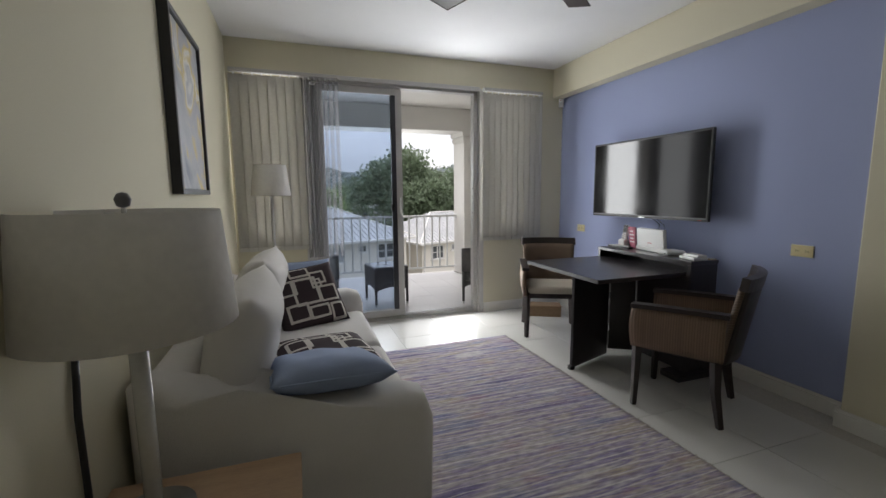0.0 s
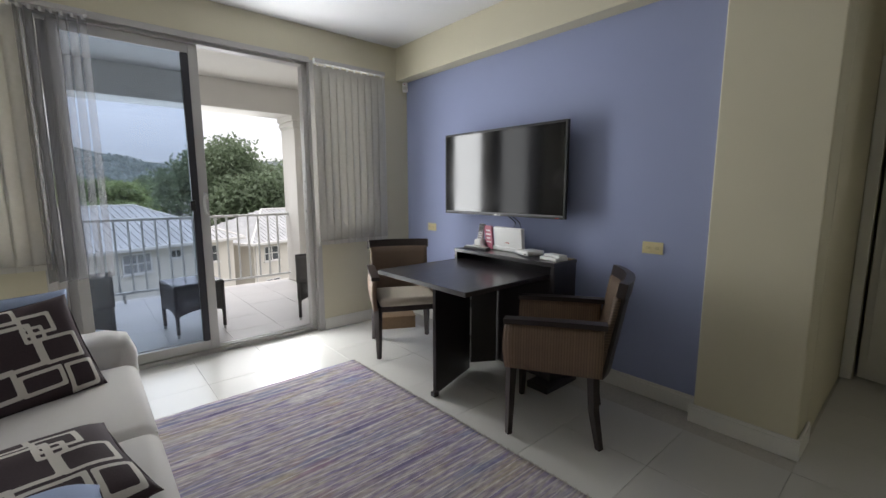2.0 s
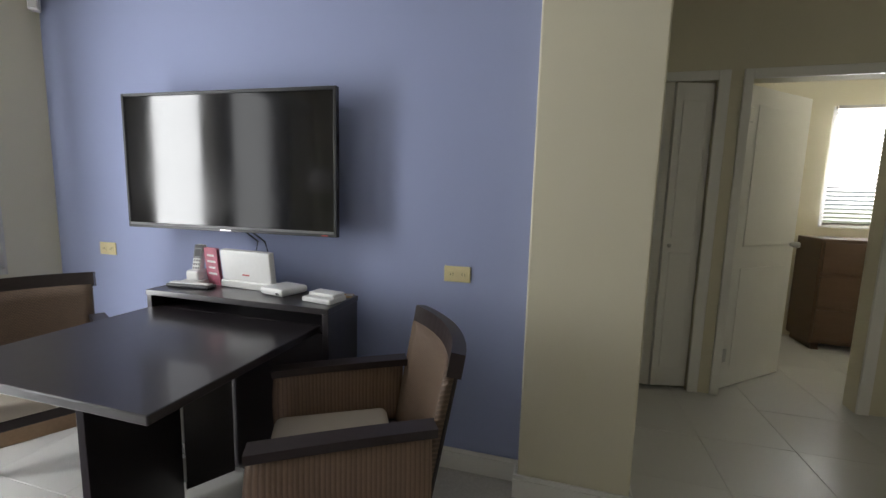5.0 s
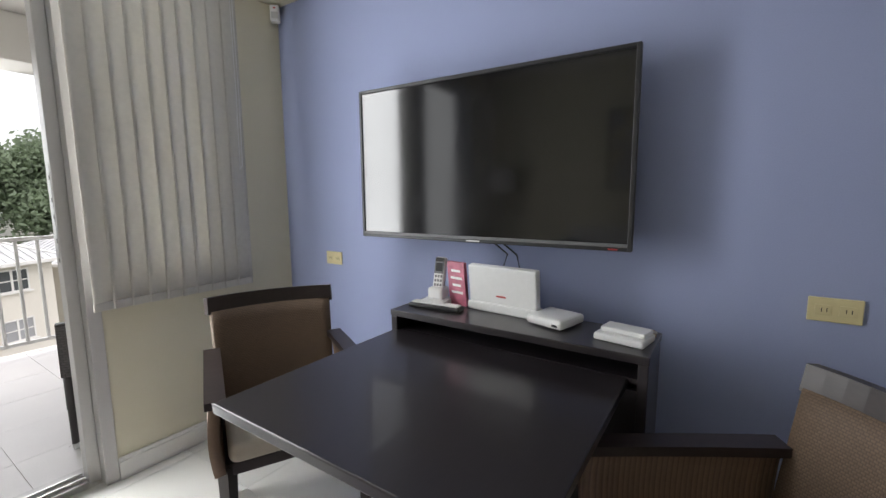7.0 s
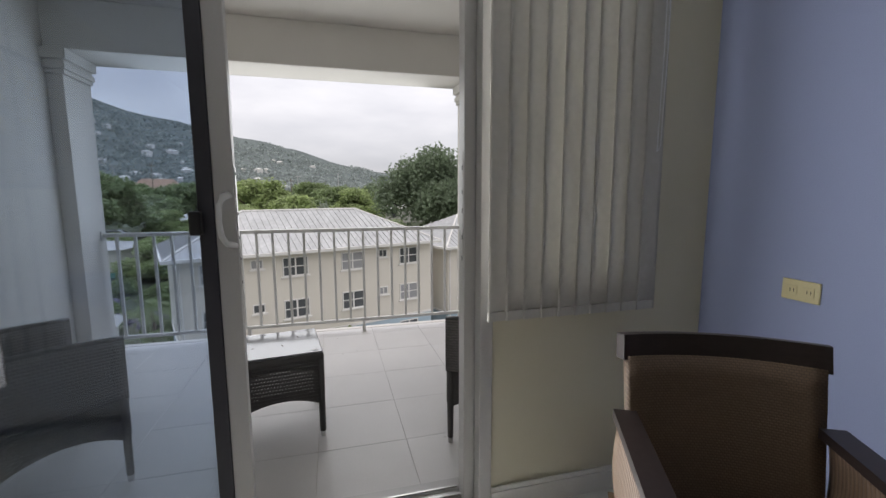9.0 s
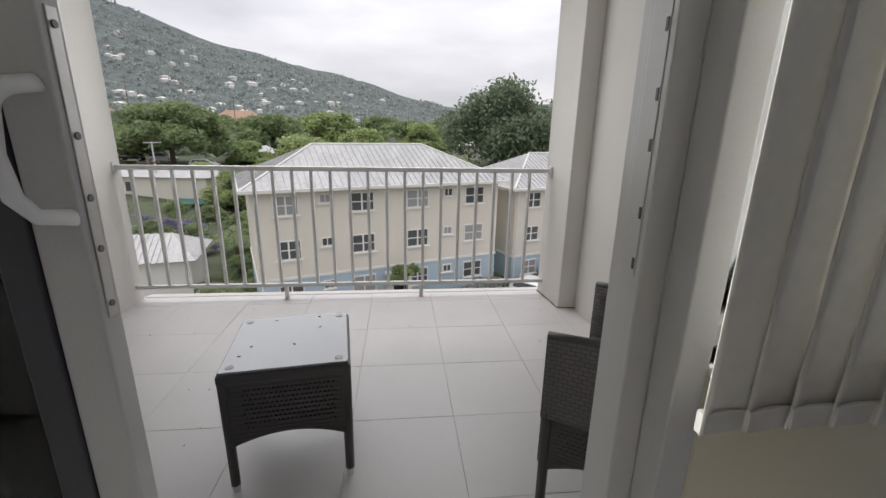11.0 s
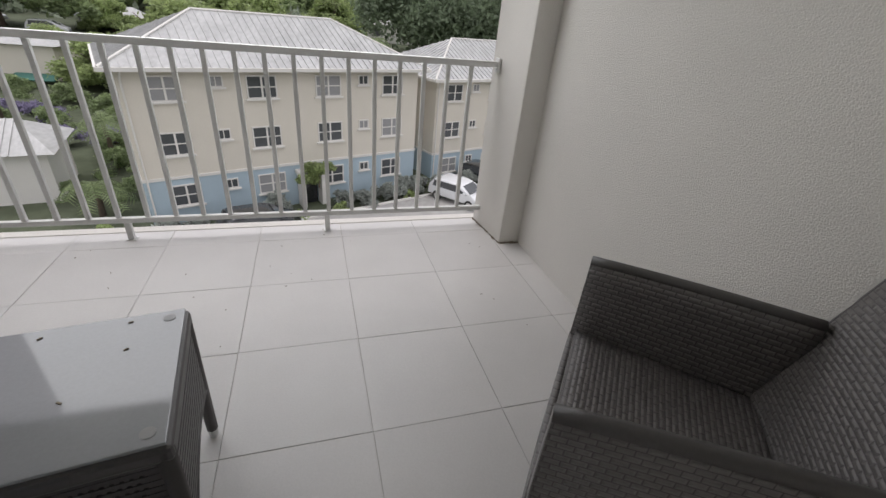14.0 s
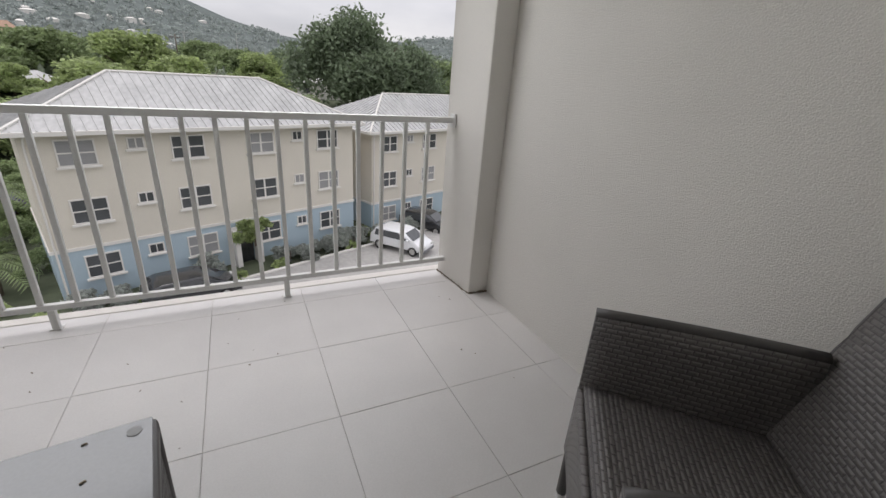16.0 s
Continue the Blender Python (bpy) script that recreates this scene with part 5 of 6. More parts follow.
def apartment_house(m, L, D, label, columns, seed, side=False):
    """Three storeys, the lowest pale blue, under a hipped standing-seam roof. Local x runs along the front, y goes back, z up from the ground."""
    h = thing("apartment_house", m, label, "building", "apartment houses beyond the court")
    BLUE_TOP, EAVE = 2.75, 8.35
    part("lower_wall", box(0, L, 0, D, 0, BLUE_TOP), HOUSE_BLUE, h, "pale blue ground storey")
    part("upper_wall", box(0.0, L, 0.0, D, BLUE_TOP, EAVE), HOUSE_WALL, h, "cream rendered upper storeys")
    bm = bmesh.new()
    add_box(bm, -0.06, L + 0.06, -0.06, 0, BLUE_TOP - 0.06, BLUE_TOP + 0.10)
    add_box(bm, -0.06, 0, 0, D, BLUE_TOP - 0.06, BLUE_TOP + 0.10)
    part("belt_course", bm, HOUSE_TRIM, h, "white moulding")
    o_, rise, ov = D / 2, 2.55, 0.55
    bm = bmesh.new()
    a = [bm.verts.new(c) for c in ((-ov, -ov, EAVE), (L + ov, -ov, EAVE), (L + ov, D + ov, EAVE), (-ov, D + ov, EAVE))]
    b = [bm.verts.new((v.co.x, v.co.y, EAVE + 0.12)) for v in a]
    r0, r1 = bm.verts.new((o_, D / 2, EAVE + rise)), bm.verts.new((L - o_, D / 2, EAVE + rise))
    bm.faces.new(a[::-1])
    for i in range(4):
        bm.faces.new((a[i], a[(i + 1) % 4], b[(i + 1) % 4], b[i]))
    bm.faces.new((b[0], b[1], r1, r0)), bm.faces.new((b[1], b[2], r1)), bm.faces.new((b[2], b[3], r0, r1)), bm.faces.new((b[3], b[0], r0))
    roof = part("roof", bm, ROOF, h, "weathered pale metal hip roof")
    bm = bmesh.new()
    add_box(bm, -ov - 0.10, L + ov + 0.10, -ov - 0.13, -ov, EAVE - 0.06, EAVE + 0.13)
    add_box(bm, -ov - 0.13, -ov, -ov, D + ov, EAVE - 0.06, EAVE + 0.13)
    part("gutter", bm, HOUSE_TRIM, h, "white gutter")
    slope = (rise - 0.12) / (D / 2 + ov)
    n = int((L + 2 * ov) / 0.42)
    for k in range(n + 1):
        x = -ov + (L + 2 * ov) * k / n
        reach = min(D / 2 + ov, (x + ov) * (D / 2 + ov) / (o_ + ov), (L + ov - x) * (D / 2 + ov) / (o_ + ov))
        if reach > 0.3:
            bm = bmesh.new()
            ln = math.hypot(reach, reach * slope)
            add_box(bm, -0.022, 0.022, 0, ln, 0, 0.055, 0, pose(x, -ov, EAVE + 0.12, math.degrees(math.atan(slope)), 0, 0))
            part("seam", bm, ROOF, roof)
    if side:
        m_ = int((D + 2 * ov) / 0.42)
        for k in range(m_ + 1):
            y = -ov + (D + 2 * ov) * k / m_
            reach = min(o_ + ov, (y + ov), (D + ov - y))
            if reach > 0.3:
                bm = bmesh.new()
                s2 = (rise - 0.12) / (o_ + ov)
                add_box(bm, 0, math.hypot(reach, reach * s2), -0.022, 0.022, 0, 0.055, 0, pose(-ov, y, EAVE + 0.12, 0, -math.degrees(math.atan(s2)), 0))
                part("seam", bm, ROOF, roof)
    for p, q in (((-ov, -ov, EAVE + 0.14), (o_, D / 2, EAVE + rise + 0.02)), ((o_, D / 2, EAVE + rise + 0.02), (L - o_, D / 2, EAVE + rise + 0.02)), ((L - o_, D / 2, EAVE + rise + 0.02), (L + ov, -ov, EAVE + 0.14))):
        part("ridge_cap", tube([p, q], 0.08, 6), HOUSE_TRIM, roof)
    part("downpipe", tube([(0.25, -0.1, EAVE - 0.05), (0.18, -0.06, EAVE - 0.5), (0.18, -0.06, 0.1)], 0.05, 8), HOUSE_TRIM, h)
    rnd = random.Random(seed)
    for x, w in columns:
        for top in (8.05, 5.25, 2.35):
            hgt = 1.25 if w > 0.9 else 0.6
            house_window(h, x, w, top - hgt, top, 0.0, rnd.random() < 0.4)
    return h


apartment_house(COURT, 17.2, 8.8, "three-storey cream and blue apartment house under a metal hip roof", ((1.15, 1.5), (3.9, 0.75), (5.8, 1.65), (9.75, 1.65), (12.6, 0.72), (14.35, 1.6)), 1, True)
apartment_house(pose(7.75, 32.1, GZ - 0.75, 0, 0, ANG), 17.2, 8.8, "cream and blue apartment house farther along the court", ((1.0, 1.5), (3.5, 0.72), (5.3, 1.6), (9.75, 1.6), (12.6, 0.72), (14.35, 1.6)), 2, True)
porch = thing("entrance_porch", COURT @ pose(8.9, -0.06, 0), "white stone entrance porch under a green vine", "porch")
for x in (-0.75, 0.6):
    part("pier", box(x, x + 0.3, -0.75, -0.02, 0, 2.2, 0.02), HOUSE_TRIM, porch)
part("lintel", box(-0.85, 1.0, -0.8, -0.02, 2.2, 2.45, 0.02), HOUSE_TRIM, porch)
part("door_leaf", box(-0.4, 0.55, -0.06, -0.01, 0, 2.1), CAR_DARK, porch, "dark door")

# ---- small buildings on the slope ----
def low_building(m, w, d, h, rise, label, roof_mat, wall_mat, seams=0, windows=0):
    b = thing("outbuilding", m, label, "building", "low buildings on the slope")
    part("wall", box(-w / 2, w / 2, -d / 2, d / 2, -3.0, h), wall_mat, b)
    bm = bmesh.new()
    p = [bm.verts.new(c) for c in ((-w / 2 - 0.5, -d / 2 - 0.5, h), (w / 2 + 0.5, -d / 2 - 0.5, h), (w / 2 + 0.5, d / 2 + 0.5, h), (-w / 2 - 0.5, d / 2 + 0.5, h), (-w / 2 + d * 0.3, 0, h + rise), (w / 2 - d * 0.3, 0, h + rise))]
    for f in ((3, 2, 1, 0), (0, 1, 5, 4), (1, 2, 5), (2, 3, 4, 5), (3, 0, 4)):
        bm.faces.new([p[i] for i in f])
    rf = part("roof", bm, roof_mat, b)
    for k in range(seams):
        x = -w / 2 + d * 0.3 + (w - d * 0.6) * k / max(seams - 1, 1)
        bm = bmesh.new()
        ln = math.hypot(d / 2 + 0.5, rise)
        add_box(bm, -0.03, 0.03, 0, ln, 0, 0.06, 0, pose(x, -d / 2 - 0.5, h, math.degrees(math.atan2(rise, d / 2 + 0.5)), 0, 0))
        part("seam", bm, roof_mat, rf)
    for k in range(windows):
        x = -w / 2 + (k + 0.5) * w / windows
        part("window", box(x - 0.6, x + 0.6, -d / 2 - 0.05, -d / 2 + 0.01, h - 1.9, h - 0.7), PANE, b)
    return b


low_building(pose(-19.7, 31.0, GZ, 0, 0, 12), 6.3, 5.0, 3.0, 1.4, "white shed with a pale metal roof near the court", ROOF, HOUSE_TRIM, 10)
hall_block = low_building(pose(-36.0, 63.0, land(-36, 63) - 2.7, 0, 0, -6), 20, 9, 4.4, 0.7, "long cream low building with a grey roof and green awning", ROOF, HOUSE_WALL, 0, 1)
part("awning", box(6.2, 10.4, -6.2, -4.5, 2.2, 2.3, 0.02, pose(0, -0.1, 0.6, 14, 0, 0)), AWNING, hall_block, "dark green awning")
low_building(pose(-30.0, 88.0, land(-30, 88) - 2.0, 0, 0, 15), 9, 7, 3.2, 1.4, "small white cottage with a grey roof among trees", ROOF, HOUSE_TRIM, 0, 3)
low_building(pose(-62.0, 175.0, land(-62, 175) + 2, 0, 0, 10), 16, 11, 5.0, 3.6, "far house with a tan hipped roof", TAN_ROOF, HOUSE_WALL, 0, 4)
low_building(pose(-150.0, 230.0, land(-150, 230) + 3, 0, 0, -10), 18, 12, 5.0, 4.0, "far house with a tan hipped roof", TAN_ROOF, HOUSE_WALL, 0, 4)
low_building(pose(8.0, 120.0, land(8, 120), 0, 0, 8), 18, 9, 3.0, 2.0, "far grey-roofed house behind the trees", GREY, HOUSE_TRIM, 0, 3)
low_building(pose(17.0, 96.0, land(17, 96), 0, 0, -5), 14, 8, 3.0, 1.2, "far white-roofed house behind the trees", HOUSE_TRIM, HOUSE_TRIM, 0, 3)

def hill_houses(count, seed):
    """Small white houses with hipped roofs, in loose rows along the slope."""
    rnd = random.Random(seed)
    bm = bmesh.new()
    for k in range(count):
        d = rnd.choice((-0.58, -0.50, -0.44, -0.36, -0.30, -0.26, -0.20, -0.12, -0.04)) + rnd.gauss(0, 0.035)
        r = rnd.choice((430, 520, 620, 720, 800)) + rnd.gauss(0, 28)
        y = r / math.hypot(1, d)
        x = d * y
        w, dep, h = rnd.uniform(2.2, 6.0), rnd.uniform(2.0, 3.4), rnd.uniform(1.2, 2.6)
        m = pose(x, y, land(x, y) + 1.2, 0, 0, rnd.uniform(-35, 35))
        add_box(bm, -w, w, -dep, dep, -7, h, 0, m)
        p = [bm.verts.new(m @ Vector(c)) for c in ((-w - 0.5, -dep - 0.5, h), (w + 0.5, -dep - 0.5, h), (w + 0.5, dep + 0.5, h), (-w - 0.5, dep + 0.5, h), (-w * 0.4, 0, h + 1.5), (w * 0.4, 0, h + 1.5))]
        for f in ((3, 2, 1, 0), (0, 1, 5, 4), (1, 2, 5), (2, 3, 4, 5), (3, 0, 4)):
            bm.faces.new([p[i] for i in f])
    return bm


tagged(part("hillside_houses", hill_houses(62, 21), HOUSE_TRIM, None, "scattered far white houses on the hill"), kind="stuff")


# ---- trees ----
def crown_mesh(rx, ry, rz, clumps, leaves, size, seed, droop=0.0):
    """Many small leaf blades in clumps, thinner towards the middle, with an uneven outline."""
    rnd = np.random.RandomState(seed)
    lobes = max(6, clumps // 22)
    d = rnd.normal(size=(lobes, 3))
    d /= np.linalg.norm(d, axis=1)[:, None]
    d[:, 2] = np.abs(d[:, 2]) * 1.3 - 0.6
    centre = d * rnd.uniform(0.45, 0.86, (lobes, 1))
    big_r = rnd.uniform(0.20, 0.36, lobes)
    which = rnd.randint(0, lobes, clumps)
    e = rnd.normal(size=(clumps, 3))
    e /= np.linalg.norm(e, axis=1)[:, None]
    e[:, 2] = np.abs(e[:, 2]) * 1.2 - 0.35
    c = (centre[which] + e * (big_r[which] * rnd.uniform(0.75, 1.05, clumps))[:, None]) * np.array((rx, ry, rz))
    csz = np.full((clumps, 1, 1), min(rx, ry, rz) * 0.115)
    p = c[:, None, :] + np.clip(rnd.normal(size=(clumps, leaves, 3)), -1.7, 1.7) * csz * np.array((1, 1, 0.7 + droop))
    p = p.reshape(-1, 3)
    n = len(p)
    a = rnd.normal(size=(n, 3))
    a[:, 2] = a[:, 2] * 0.5 - droop * 1.5
    a /= np.linalg.norm(a, axis=1)[:, None]
    b = np.cross(a, rnd.normal(size=(n, 3)))
    b /= np.linalg.norm(b, axis=1)[:, None]
    s = size * rnd.uniform(0.6, 1.3, (n, 1))
    quad = np.stack((p - a * s, p - b * s * 0.45, p + a * s, p + b * s * 0.45), 1).reshape(-1, 3)
    me = bpy.data.meshes.new("crown")
    me.from_pydata(quad.tolist(), [], [(4 * i, 4 * i + 1, 4 * i + 2, 4 * i + 3) for i in range(n)])
    return me


def tree(m, label, rx, ry, rz, trunk, clumps, leaves, size, material, seed, droop=0.0, group="trees on the slope"):
    t = thing("tree", m, label, "tree", group)
    rnd = random.Random(seed)
    r = 0.035 * (trunk + rz) + 0.05
    bm = bmesh.new()
    add_tube(bm, [(0, 0, -0.6), (0.05, 0, trunk * 0.5), (0, 0.1, trunk), (0.1, 0, trunk + rz * 0.6)], [r * 1.5, r, r * 0.85, r * 0.3], 10)
    part("trunk", bm, BARK, t, "", True)
    for k in range(6):
        a = k * 1.05 + rnd.uniform(-0.3, 0.3)
        e = Vector((rx * 0.7 * math.cos(a), ry * 0.7 * math.sin(a), trunk + rz * rnd.uniform(0.3, 0.9)))
        s = Vector((0, 0, trunk * rnd.uniform(0.6, 1.0)))
        part("limb", tube([s, s.lerp(e, 0.5) + Vector((0, 0, 0.25)), e], [r * 0.55, r * 0.35, r * 0.12], 7), BARK, t, "", True)
    me = crown_mesh(rx, ry, rz, clumps, leaves, size, seed, droop)
    me.materials.append(material)
    cr = new("crown", me)
    cr.parent = t
    cr.matrix_basis = pose(0, 0, trunk + rz * 0.30)
    return t


def at_land(d, y, sink=0.0, rz=0.0, s=1.0):
    x = -1.4 + d * y
    return Matrix.Translation((x, y, land(x, y) - sink)) @ Matrix.Rotation(rz, 4, "Z") @ Matrix.Diagonal((s, s, s, 1))


big = tree(at_land(0.275, 76), "huge dark mango tree with drooping leaf clusters", 13.5, 10, 8.9, 4.6, 760, 74, 0.40, LEAF_DARK, 3, 0.5)
broad = tree(at_land(-0.50, 76), "broad spreading green tree beside the car park", 9.6, 7.8, 6.0, 3.4, 680, 52, 0.42, LEAF_MID, 4)
light = tree(at_land(-0.22, 62), "light green feathery tree behind the house", 6.8, 6.0, 5.4, 2.4, 520, 48, 0.38, LEAF_LIGHT, 5)
rnd = random.Random(12)
for kind, spots in ((light, ((-0.08, 74, 0.95), (-0.16, 84, 1.1), (-0.36, 58, 0.62), (-0.335, 80, 0.5), (-0.44, 64, 0.45), (-0.30, 70, 0.42), (-0.66, 90, 1.0), (0.05, 92, 0.9), (-0.86, 60, 0.9))),
                    (broad, ((-0.28, 100, 0.9), (0.02, 118, 0.85), (-0.72, 105, 0.8), (0.13, 105, 0.8), (-0.04, 150, 1.0), (-0.95, 85, 1.0), (-0.40, 128, 0.9), (0.45, 85, 0.9))),
                    (big, ((0.11, 130, 0.62), (-0.12, 130, 0.6), (-0.60, 140, 0.6), (0.52, 96, 0.8), (-0.22, 165, 0.62)))):
    for d, y, s in spots:
        t = copy_thing(kind, at_land(d, y, 0.3, rnd.uniform(0, 6), s))
        t["label"] = "leafy green tree on the slope beyond the houses"


def palm(m, label, h, frond, n, seed):
    t = thing("palm_tree", m, label, "palm", "palms behind the houses")
    part("trunk", tube([(0, 0, -0.5), (0.1, 0.05, h * 0.5), (0, 0, h)], [0.2, 0.15, 0.13], 10), BARK, t, "", True)
    rnd = random.Random(seed)
    for k in range(n):
        a, up = k * 2.4, rnd.uniform(-0.1, 1.1)
        bm = bmesh.new()
        pts = []
        for i in range(9):
            s = i / 8
            out = frond * s * (0.75 + 0.2 * (1 - up))
            pts.append(Vector((math.cos(a) * out, math.sin(a) * out, h + frond * (up * s - (0.5 + 0.6 * up) * s * s))))
        side = Vector((-math.sin(a), math.cos(a), 0))
        for p, q in zip(pts, pts[1:]):
            for sg in (-1, 1):
                for f in (0.2, 0.7):
                    b0 = p.lerp(q, f)
                    v = [bm.verts.new(b0), bm.verts.new(b0 + (q - p) * 0.35), bm.verts.new(b0 + side * sg * frond * 0.24 + (q - p) * 0.5 - Vector((0, 0, frond * 0.09)))]
                    bm.faces.new(v)
        add_tube(bm, pts, [0.03] * 8 + [0.01], 5)
        part("frond", bm, LEAF_MID, t)


palm(at_land(0.135, 64), "palm with grey-green arching fronds", 5.2, 3.4, 22, 2)
palm(Matrix.Translation((-13.3, 26.8, GZ)), "young palm by the end of the house", 1.8, 2.0, 14, 3)
palm(Matrix.Translation((-16.0, 37.0, GZ)), "young palm by the end of the house", 3.0, 2.4, 16, 4)

def woods(name, label, count, near, far, size, blades, blade, seed, material):
    """Loose clumps of leaf blades over the slope."""
    rs = np.random.RandomState(seed)
    pts, faces = [], []
    for k in range(count):
        y = near + (far - near) * rs.uniform()
        x = rs.uniform(-1.1, 0.75) * y
        z, s = land(x, y), size * (0.75 + rs.uniform())
        c = np.array((x, y, z + s * 0.7)) + rs.normal(size=(blades, 3)) * np.array((s * 0.7, s * 0.7, s * 0.42))
        a, b = rs.normal(size=(blades, 3)) * blade, rs.normal(size=(blades, 3)) * blade * 0.85
        i0 = len(pts)
        pts.extend(map(tuple, np.stack((c - a, c - b, c + a, c + b), 1).reshape(-1, 3)))
        faces.extend((i0 + 4 * q, i0 + 4 * q + 1, i0 + 4 * q + 2, i0 + 4 * q + 3) for q in range(blades))
    me = bpy.data.meshes.new(name)
    me.from_pydata(pts, [], faces)
    me.materials.append(material)
    tagged(new(name, me), label, kind="stuff")


# both woods use the leaf colours that have haze painted in
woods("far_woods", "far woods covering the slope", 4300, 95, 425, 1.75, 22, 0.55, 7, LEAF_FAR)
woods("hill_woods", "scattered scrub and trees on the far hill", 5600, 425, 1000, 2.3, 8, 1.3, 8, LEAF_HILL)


def shrub(m, label, rx, ry, rz, material, seed, clumps=60):
    s = thing("shrub", m, label, "shrub", "shrubs round the court")
    me = crown_mesh(rx, ry, rz, clumps, 34, 0.13, seed)
    me.materials.append(material)
    c = new("foliage", me)
    c.parent = s
    c.matrix_basis = pose(0, 0, rz * 0.5)
    part("stem", tube([(0, 0, -0.1), (0, 0, rz * 0.7)], [0.05, 0.02], 6), BARK, s)
    return s


silver = shrub(COURT @ pose(1.0, -1.3, 0), "silver-green shrub along the house wall", 1.1, 0.95, 1.15, LEAF_SILVER, 31, 85)
for k, x in enumerate((2.4, 3.7, 5.0, 6.3, 11.2, 12.4, 13.6, 14.8, 16.0, 17.3, 18.9, 20.4, 22.0, 23.6)):
    copy_thing(silver, COURT @ Matrix.Translation((x, -1.3 - 0.25 * (k % 3), 0)) @ Matrix.Rotation(k * 1.3, 4, "Z") @ Matrix.Diagonal((1, 1, 0.8 + 0.12 * (k % 4), 1)))
vine = shrub(COURT @ pose(9.3, -0.9, 1.35), "bright green vine over the entrance porch", 1.6, 0.85, 1.6, LEAF_LIGHT, 33, 170)
yellow = shrub(COURT @ pose(10.3, -2.1, 0), "yellow-green shrub by the court", 0.55, 0.5, 0.5, LEAF_LIGHT, 35, 30)
for x, y in ((3.1, -2.2), (7.6, -2.3), (15.5, -2.2), (-0.8, -1.5), (-2.2, 0.5), (18.0, -0.4)):
    copy_thing(yellow, COURT @ pose(x, y, 0, 0, 0, x * 40))
violet = shrub(Matrix.Translation((-25.0, 41.0, GZ)), "violet flowering hedge bush", 2.4, 1.4, 1.6, LEAF_VIOLET, 37, 110)
for x, y in ((-36, 52.5), (-33, 51.5), (-30.5, 50.6), (-28, 49.5), (-25.5, 48.3), (-23, 46.6), (-29.5, 40.5), (-21.0, 40.5), (-17.0, 41.0), (-34, 41), (-27.3, 40.3), (-23.0, 40.2)):
    copy_thing(violet, Matrix.Translation((x, y, GZ)) @ Matrix.Rotation(x, 4, "Z"))
green = shrub(Matrix.Translation((-14.5, 41.0, GZ)), "dark green bush at the foot of the slope", 2.6, 2.0, 2.2, LEAF_MID, 39, 120)
for x, y, s in ((-12.5, 33, 0.6), (-20, 49, 1.0), (-13, 47, 1.1), (-38, 46, 1.2), (-15.5, 29.5, 0.5), (-12.6, 29.6, 0.5), (-44, 50, 1.3), (-20, 37.6, 0.55), (-16.8, 39, 0.75), (-22.5, 44.5, 0.9), (-27, 44.5, 1.0), (-17.5, 45, 0.9), (-33, 40, 0.9), (-24, 52, 1.1), (-29, 54, 1.2), (-19.5, 54, 1.1), (-35, 53, 1.2), (-41, 56, 1.3), (-15, 52, 1.0), (-30, 44, 1.0), (-37, 41, 1.0), (-14.3, 37.5, 0.6), (-14.8, 34.5, 0.7)):
    copy_thing(green, Matrix.Translation((x, y, GZ - 0.2)) @ Matrix.Rotation(x, 4, "Z") @ Matrix.Diagonal((s, s, s, 1)))


# ---- utility poles ----
def utility_pole(x, y, top, lean=0.0):
    base = land(x, y)
    p = thing("utility_pole", Matrix.Translation((x, y, base - 0.3)) @ Matrix.Rotation(lean, 4, "Y"), "tall grey wooden utility pole with a crossarm", "pole", "utility poles")
    part("post", tube([(0, 0, 0), (0, 0, top - base)], [0.16, 0.10], 10), BARK, p, "", True)
    part("crossarm", box(-1.1, 1.1, -0.06, 0.06, top - base - 0.7, top - base - 0.55), BARK, p)
    for k in (-1, 0, 1):
        part("insulator", tube([(k * 0.9, 0, top - base - 0.55), (k * 0.9, 0, top - base - 0.35)], 0.05, 8), GREY, p)


for x, y, top, lean in ((-25.6, 44.0, -1.3, -0.03), (-87.0, 150.0, 15.3, 0.0), (-54.9, 150.0, 11.6, 0.0), (-12.5, 130.0, 6.5, 0.0)):
    utility_pole(x, y, top, lean)


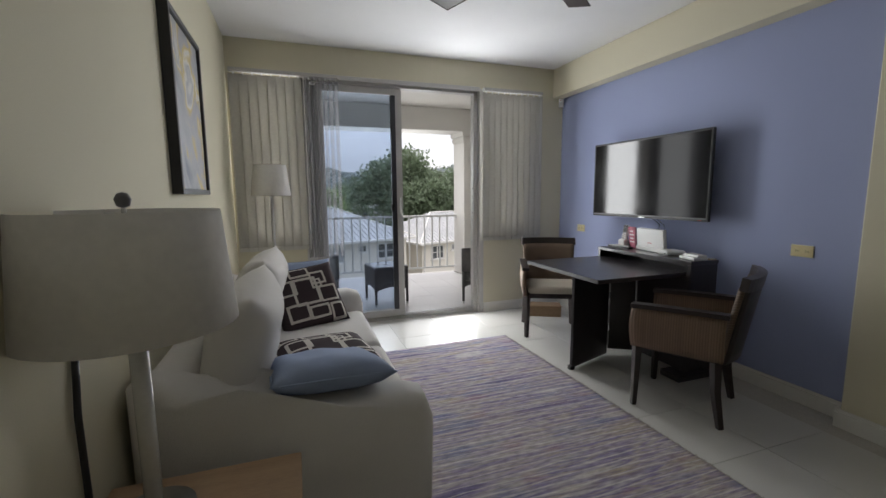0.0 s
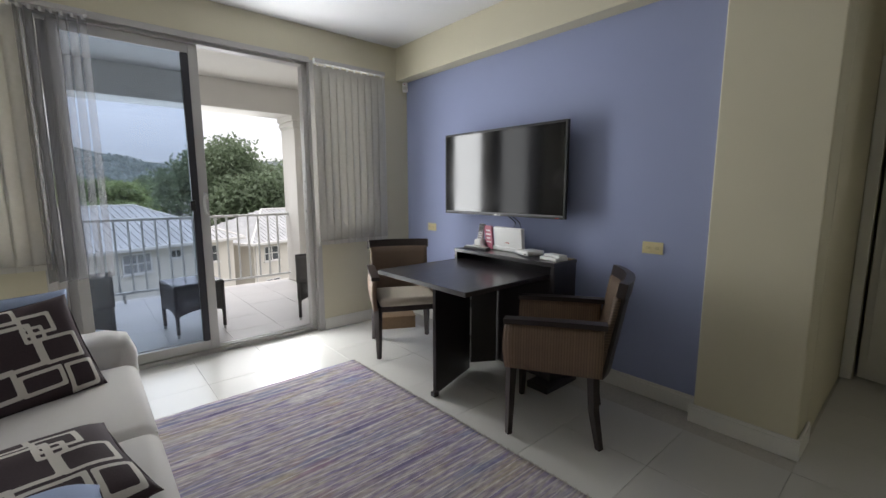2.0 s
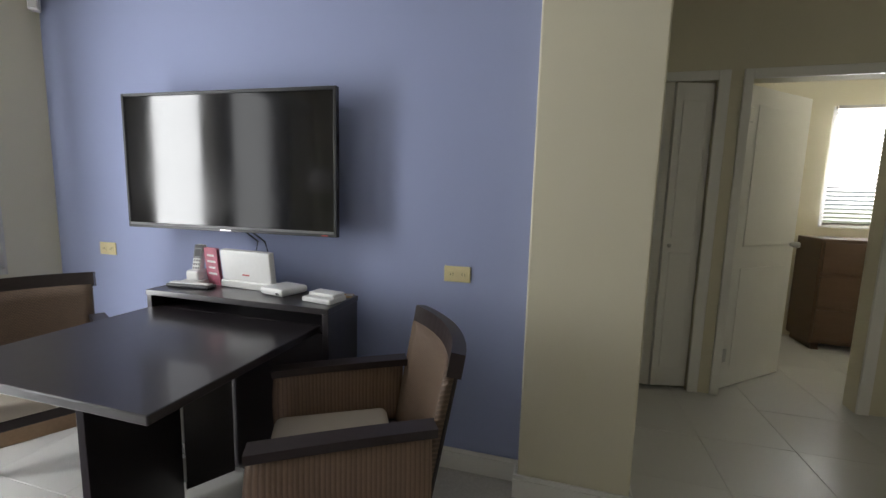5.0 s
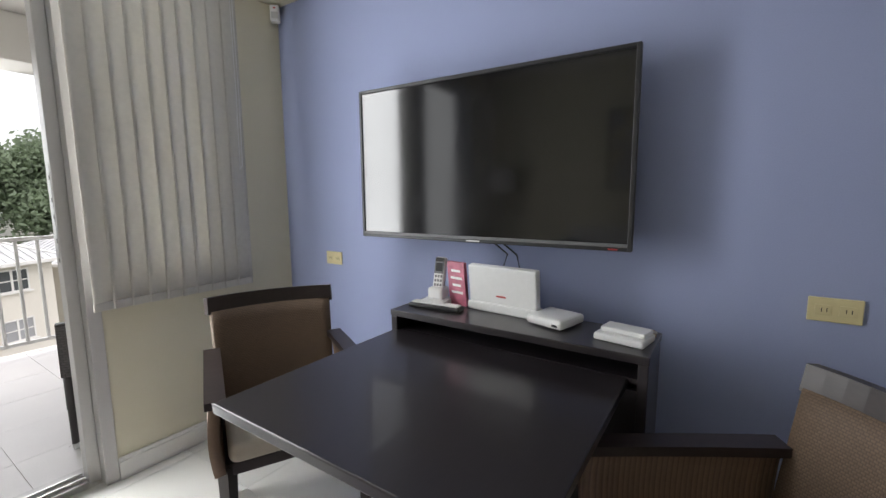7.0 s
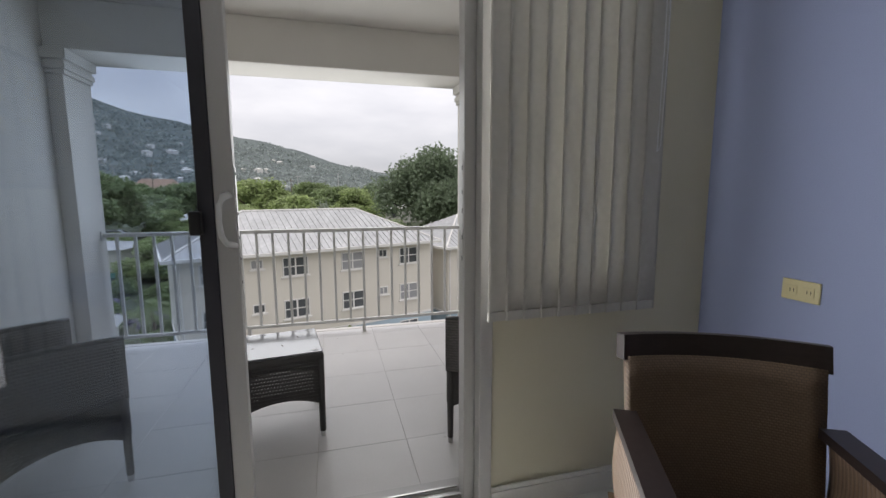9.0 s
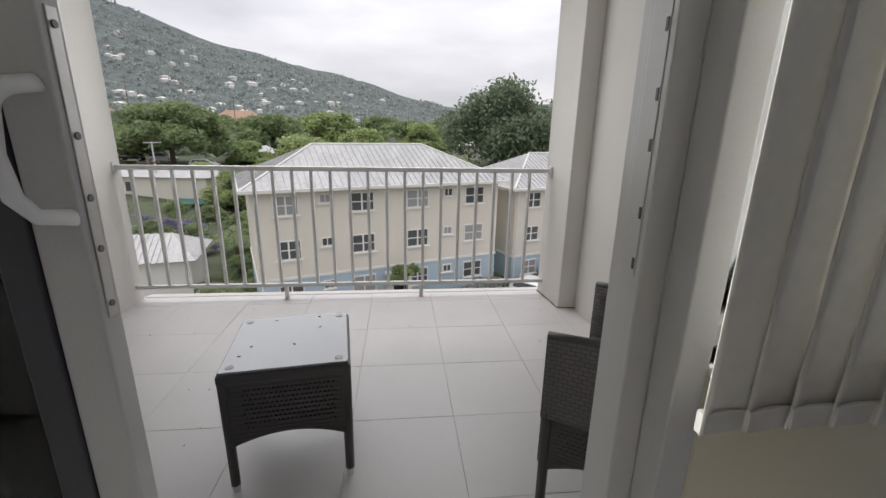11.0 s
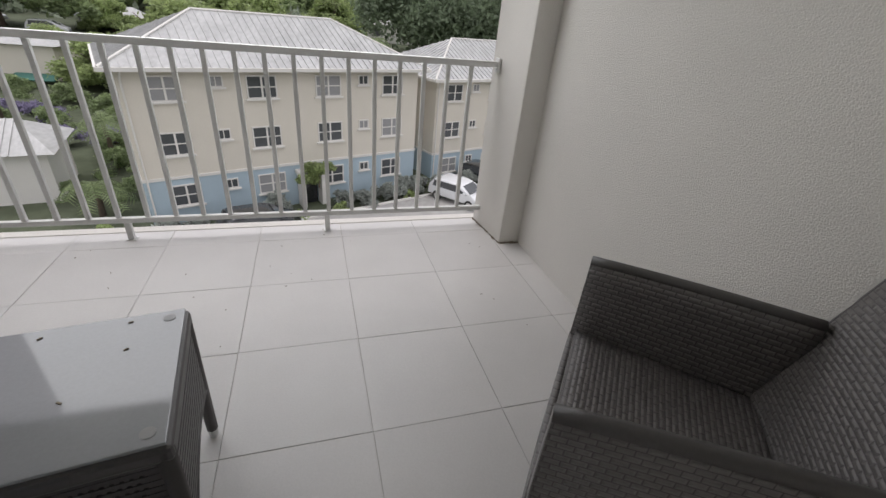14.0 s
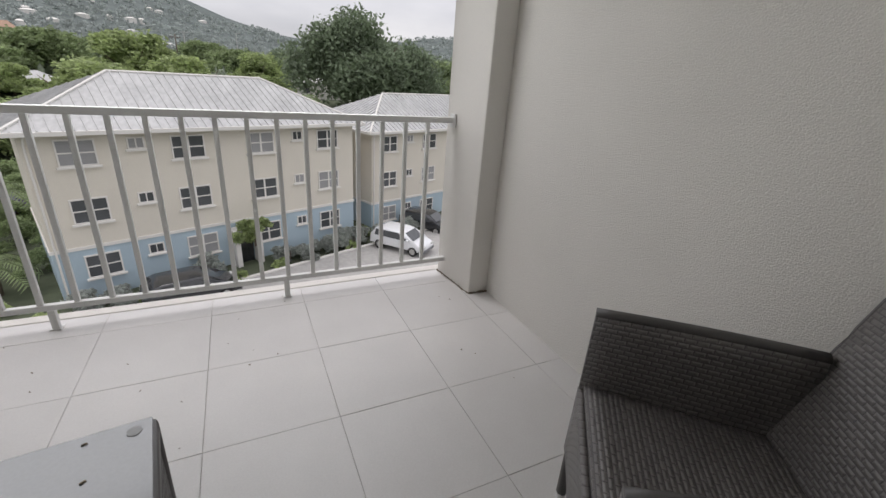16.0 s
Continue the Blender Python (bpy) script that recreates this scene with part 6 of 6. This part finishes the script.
# ---- vehicles ----
def car(m, label, paint, L=4.4, W=1.8, H=1.62):
    c = thing("car", m, label, "car", "parked cars")
    line = [(-L / 2, 0.35), (-L / 2 + 0.02, 0.85), (-L / 2 + 0.25, 1.0), (-L / 2 + 0.45, H - 0.1), (-L / 2 + 0.8, H), (L * 0.05, H), (L * 0.16, H - 0.12), (L * 0.30, 1.02), (L / 2 - 0.25, 0.88), (L / 2 - 0.02, 0.68), (L / 2, 0.35)]
    part("body", prism(line, -W / 2, W / 2, 0.14, 4), paint, c, "", True)
    glass_line = [(-L / 2 + 0.45, 1.02), (-L / 2 + 0.58, H - 0.15), (L * 0.04, H - 0.10), (L * 0.26, 1.02)]
    part("side_glass", prism(glass_line, -W / 2 - 0.004, W / 2 + 0.004), PANE, c, "dark side glass")
    a, b = Vector((L * 0.15, 0, H - 0.10)), Vector((L * 0.295, 0, 1.06))
    ang = math.degrees(math.atan2(b.z - a.z, b.x - a.x))
    part("windscreen", box(0, (b - a).length, -W * 0.38, W * 0.38, 0.01, 0.035, 0, Matrix.Translation(a) @ pose(0, 0, 0, 0, -ang, 0)), PANE, c, "dark windscreen")
    for sx in (-L * 0.31, L * 0.31):
        for sy in (-1, 1):
            wh = part("wheel", tube([(sx, sy * (W / 2 - 0.22), 0.34), (sx, sy * (W / 2 + 0.01), 0.34)], 0.34, 22), TYRE, c)
            part("rim", tube([(sx, sy * (W / 2 + 0.005), 0.34), (sx, sy * (W / 2 + 0.02), 0.34)], 0.21, 18), STEEL, wh)
    for sy in (-1, 1):
        part("headlight", box(L / 2 - 0.12, L / 2 + 0.01, sy * W * 0.36 - 0.2, sy * W * 0.36 + 0.2, 0.68, 0.80, 0.03), ACRYLIC, c)
        part("mirror", box(L * 0.20, L * 0.24, sy * (W / 2 + 0.08) - 0.08, sy * (W / 2 + 0.08) + 0.08, 1.02, 1.16, 0.02), paint, c)
    part("bumper", box(L / 2 - 0.1, L / 2 + 0.03, -W * 0.46, W * 0.46, 0.32, 0.52, 0.04), GREY, c)
    return c


car(pose(8.6, 27.2, GZ + 0.03, 0, 0, -50), "white sport utility car parked in the court", CAR_WHITE)
car(pose(12.2, 31.2, GZ - 0.2, 0, 0, -50), "black car parked in the court", CAR_DARK)
car(pose(-4.4, 23.4, GZ + 0.03, 0, 0, 18), "black car parked before the hedge", CAR_DARK)
for x, y, p in ((-33.5, 74.0, CAR_WHITE), (-42.0, 78.0, CAR_WHITE), (-47.5, 79.0, CAR_DARK)):
    car(pose(x, y, land(x, y) + 0.05, 0, 0, 10), "parked car on the upper road", p)
for x, y, h in ((-33.8, 60.0, 7.0), (-65.0, 150.0, 14.0), (-12.0, 150.0, 12.0), (2.0, 190.0, 14.0)):
    o = thing("utility_pole", Matrix.Translation((x, y, land(x, y) - 0.2)), "grey street pole with a short arm", "pole", "poles")
    part("mast", tube([(0, 0, 0), (0, 0, h)], [0.16, 0.10], 8), ALU, o)
    part("cross_arm", tube([(-1.0, 0, h - 0.2), (1.2, 0, h - 0.1)], 0.06, 6), ALU, o)

# ---- floor tiles ----
TS = 0.457


def tiles(parent, material, xs, ys, x_lim, y_lim, top, ox, oy, skip=None):
    full = None
    for i in range(*xs):
        for j in range(*ys):
            x0, x1 = max(ox + i * TS + 0.0009, x_lim[0]), min(ox + (i + 1) * TS - 0.0009, x_lim[1])
            y0, y1 = max(oy + j * TS + 0.0009, y_lim[0]), min(oy + (j + 1) * TS - 0.0009, y_lim[1])
            if x1 - x0 < 0.02 or y1 - y0 < 0.02 or (skip and skip((x0 + x1) / 2, (y0 + y1) / 2)):
                continue
            whole = x1 - x0 > TS - 0.006 and y1 - y0 > TS - 0.006
            if whole and full is not None:
                t = new("tile", full)
                t.parent = parent
            else:
                w, d = (x1 - x0) / 2, (y1 - y0) / 2
                t = part("tile", box(-w, w, -d, d, -0.010, 0, 0.0009, None, 1), material, parent)
                if whole:
                    full = t.data
            t.matrix_basis = pose((x0 + x1) / 2, (y0 + y1) / 2, top + 0.0004 * math.sin(i * 3.1 + j * 1.7))


tiles(slab, BALCONY_TILE, (-7, 4), (-5, 4), (BX0, BX1), (0.178, BY1 - 0.058), FLOOR_B, -1.196, 1.572)
tiles(floor, TILE, (-6, 10), (-16, 2), (WEST, 3.05), (-6.0, 0.04), 0.0, -1.60, -0.085, lambda x, y: (x > -0.05 and y > -3.1) or y < -5.6)
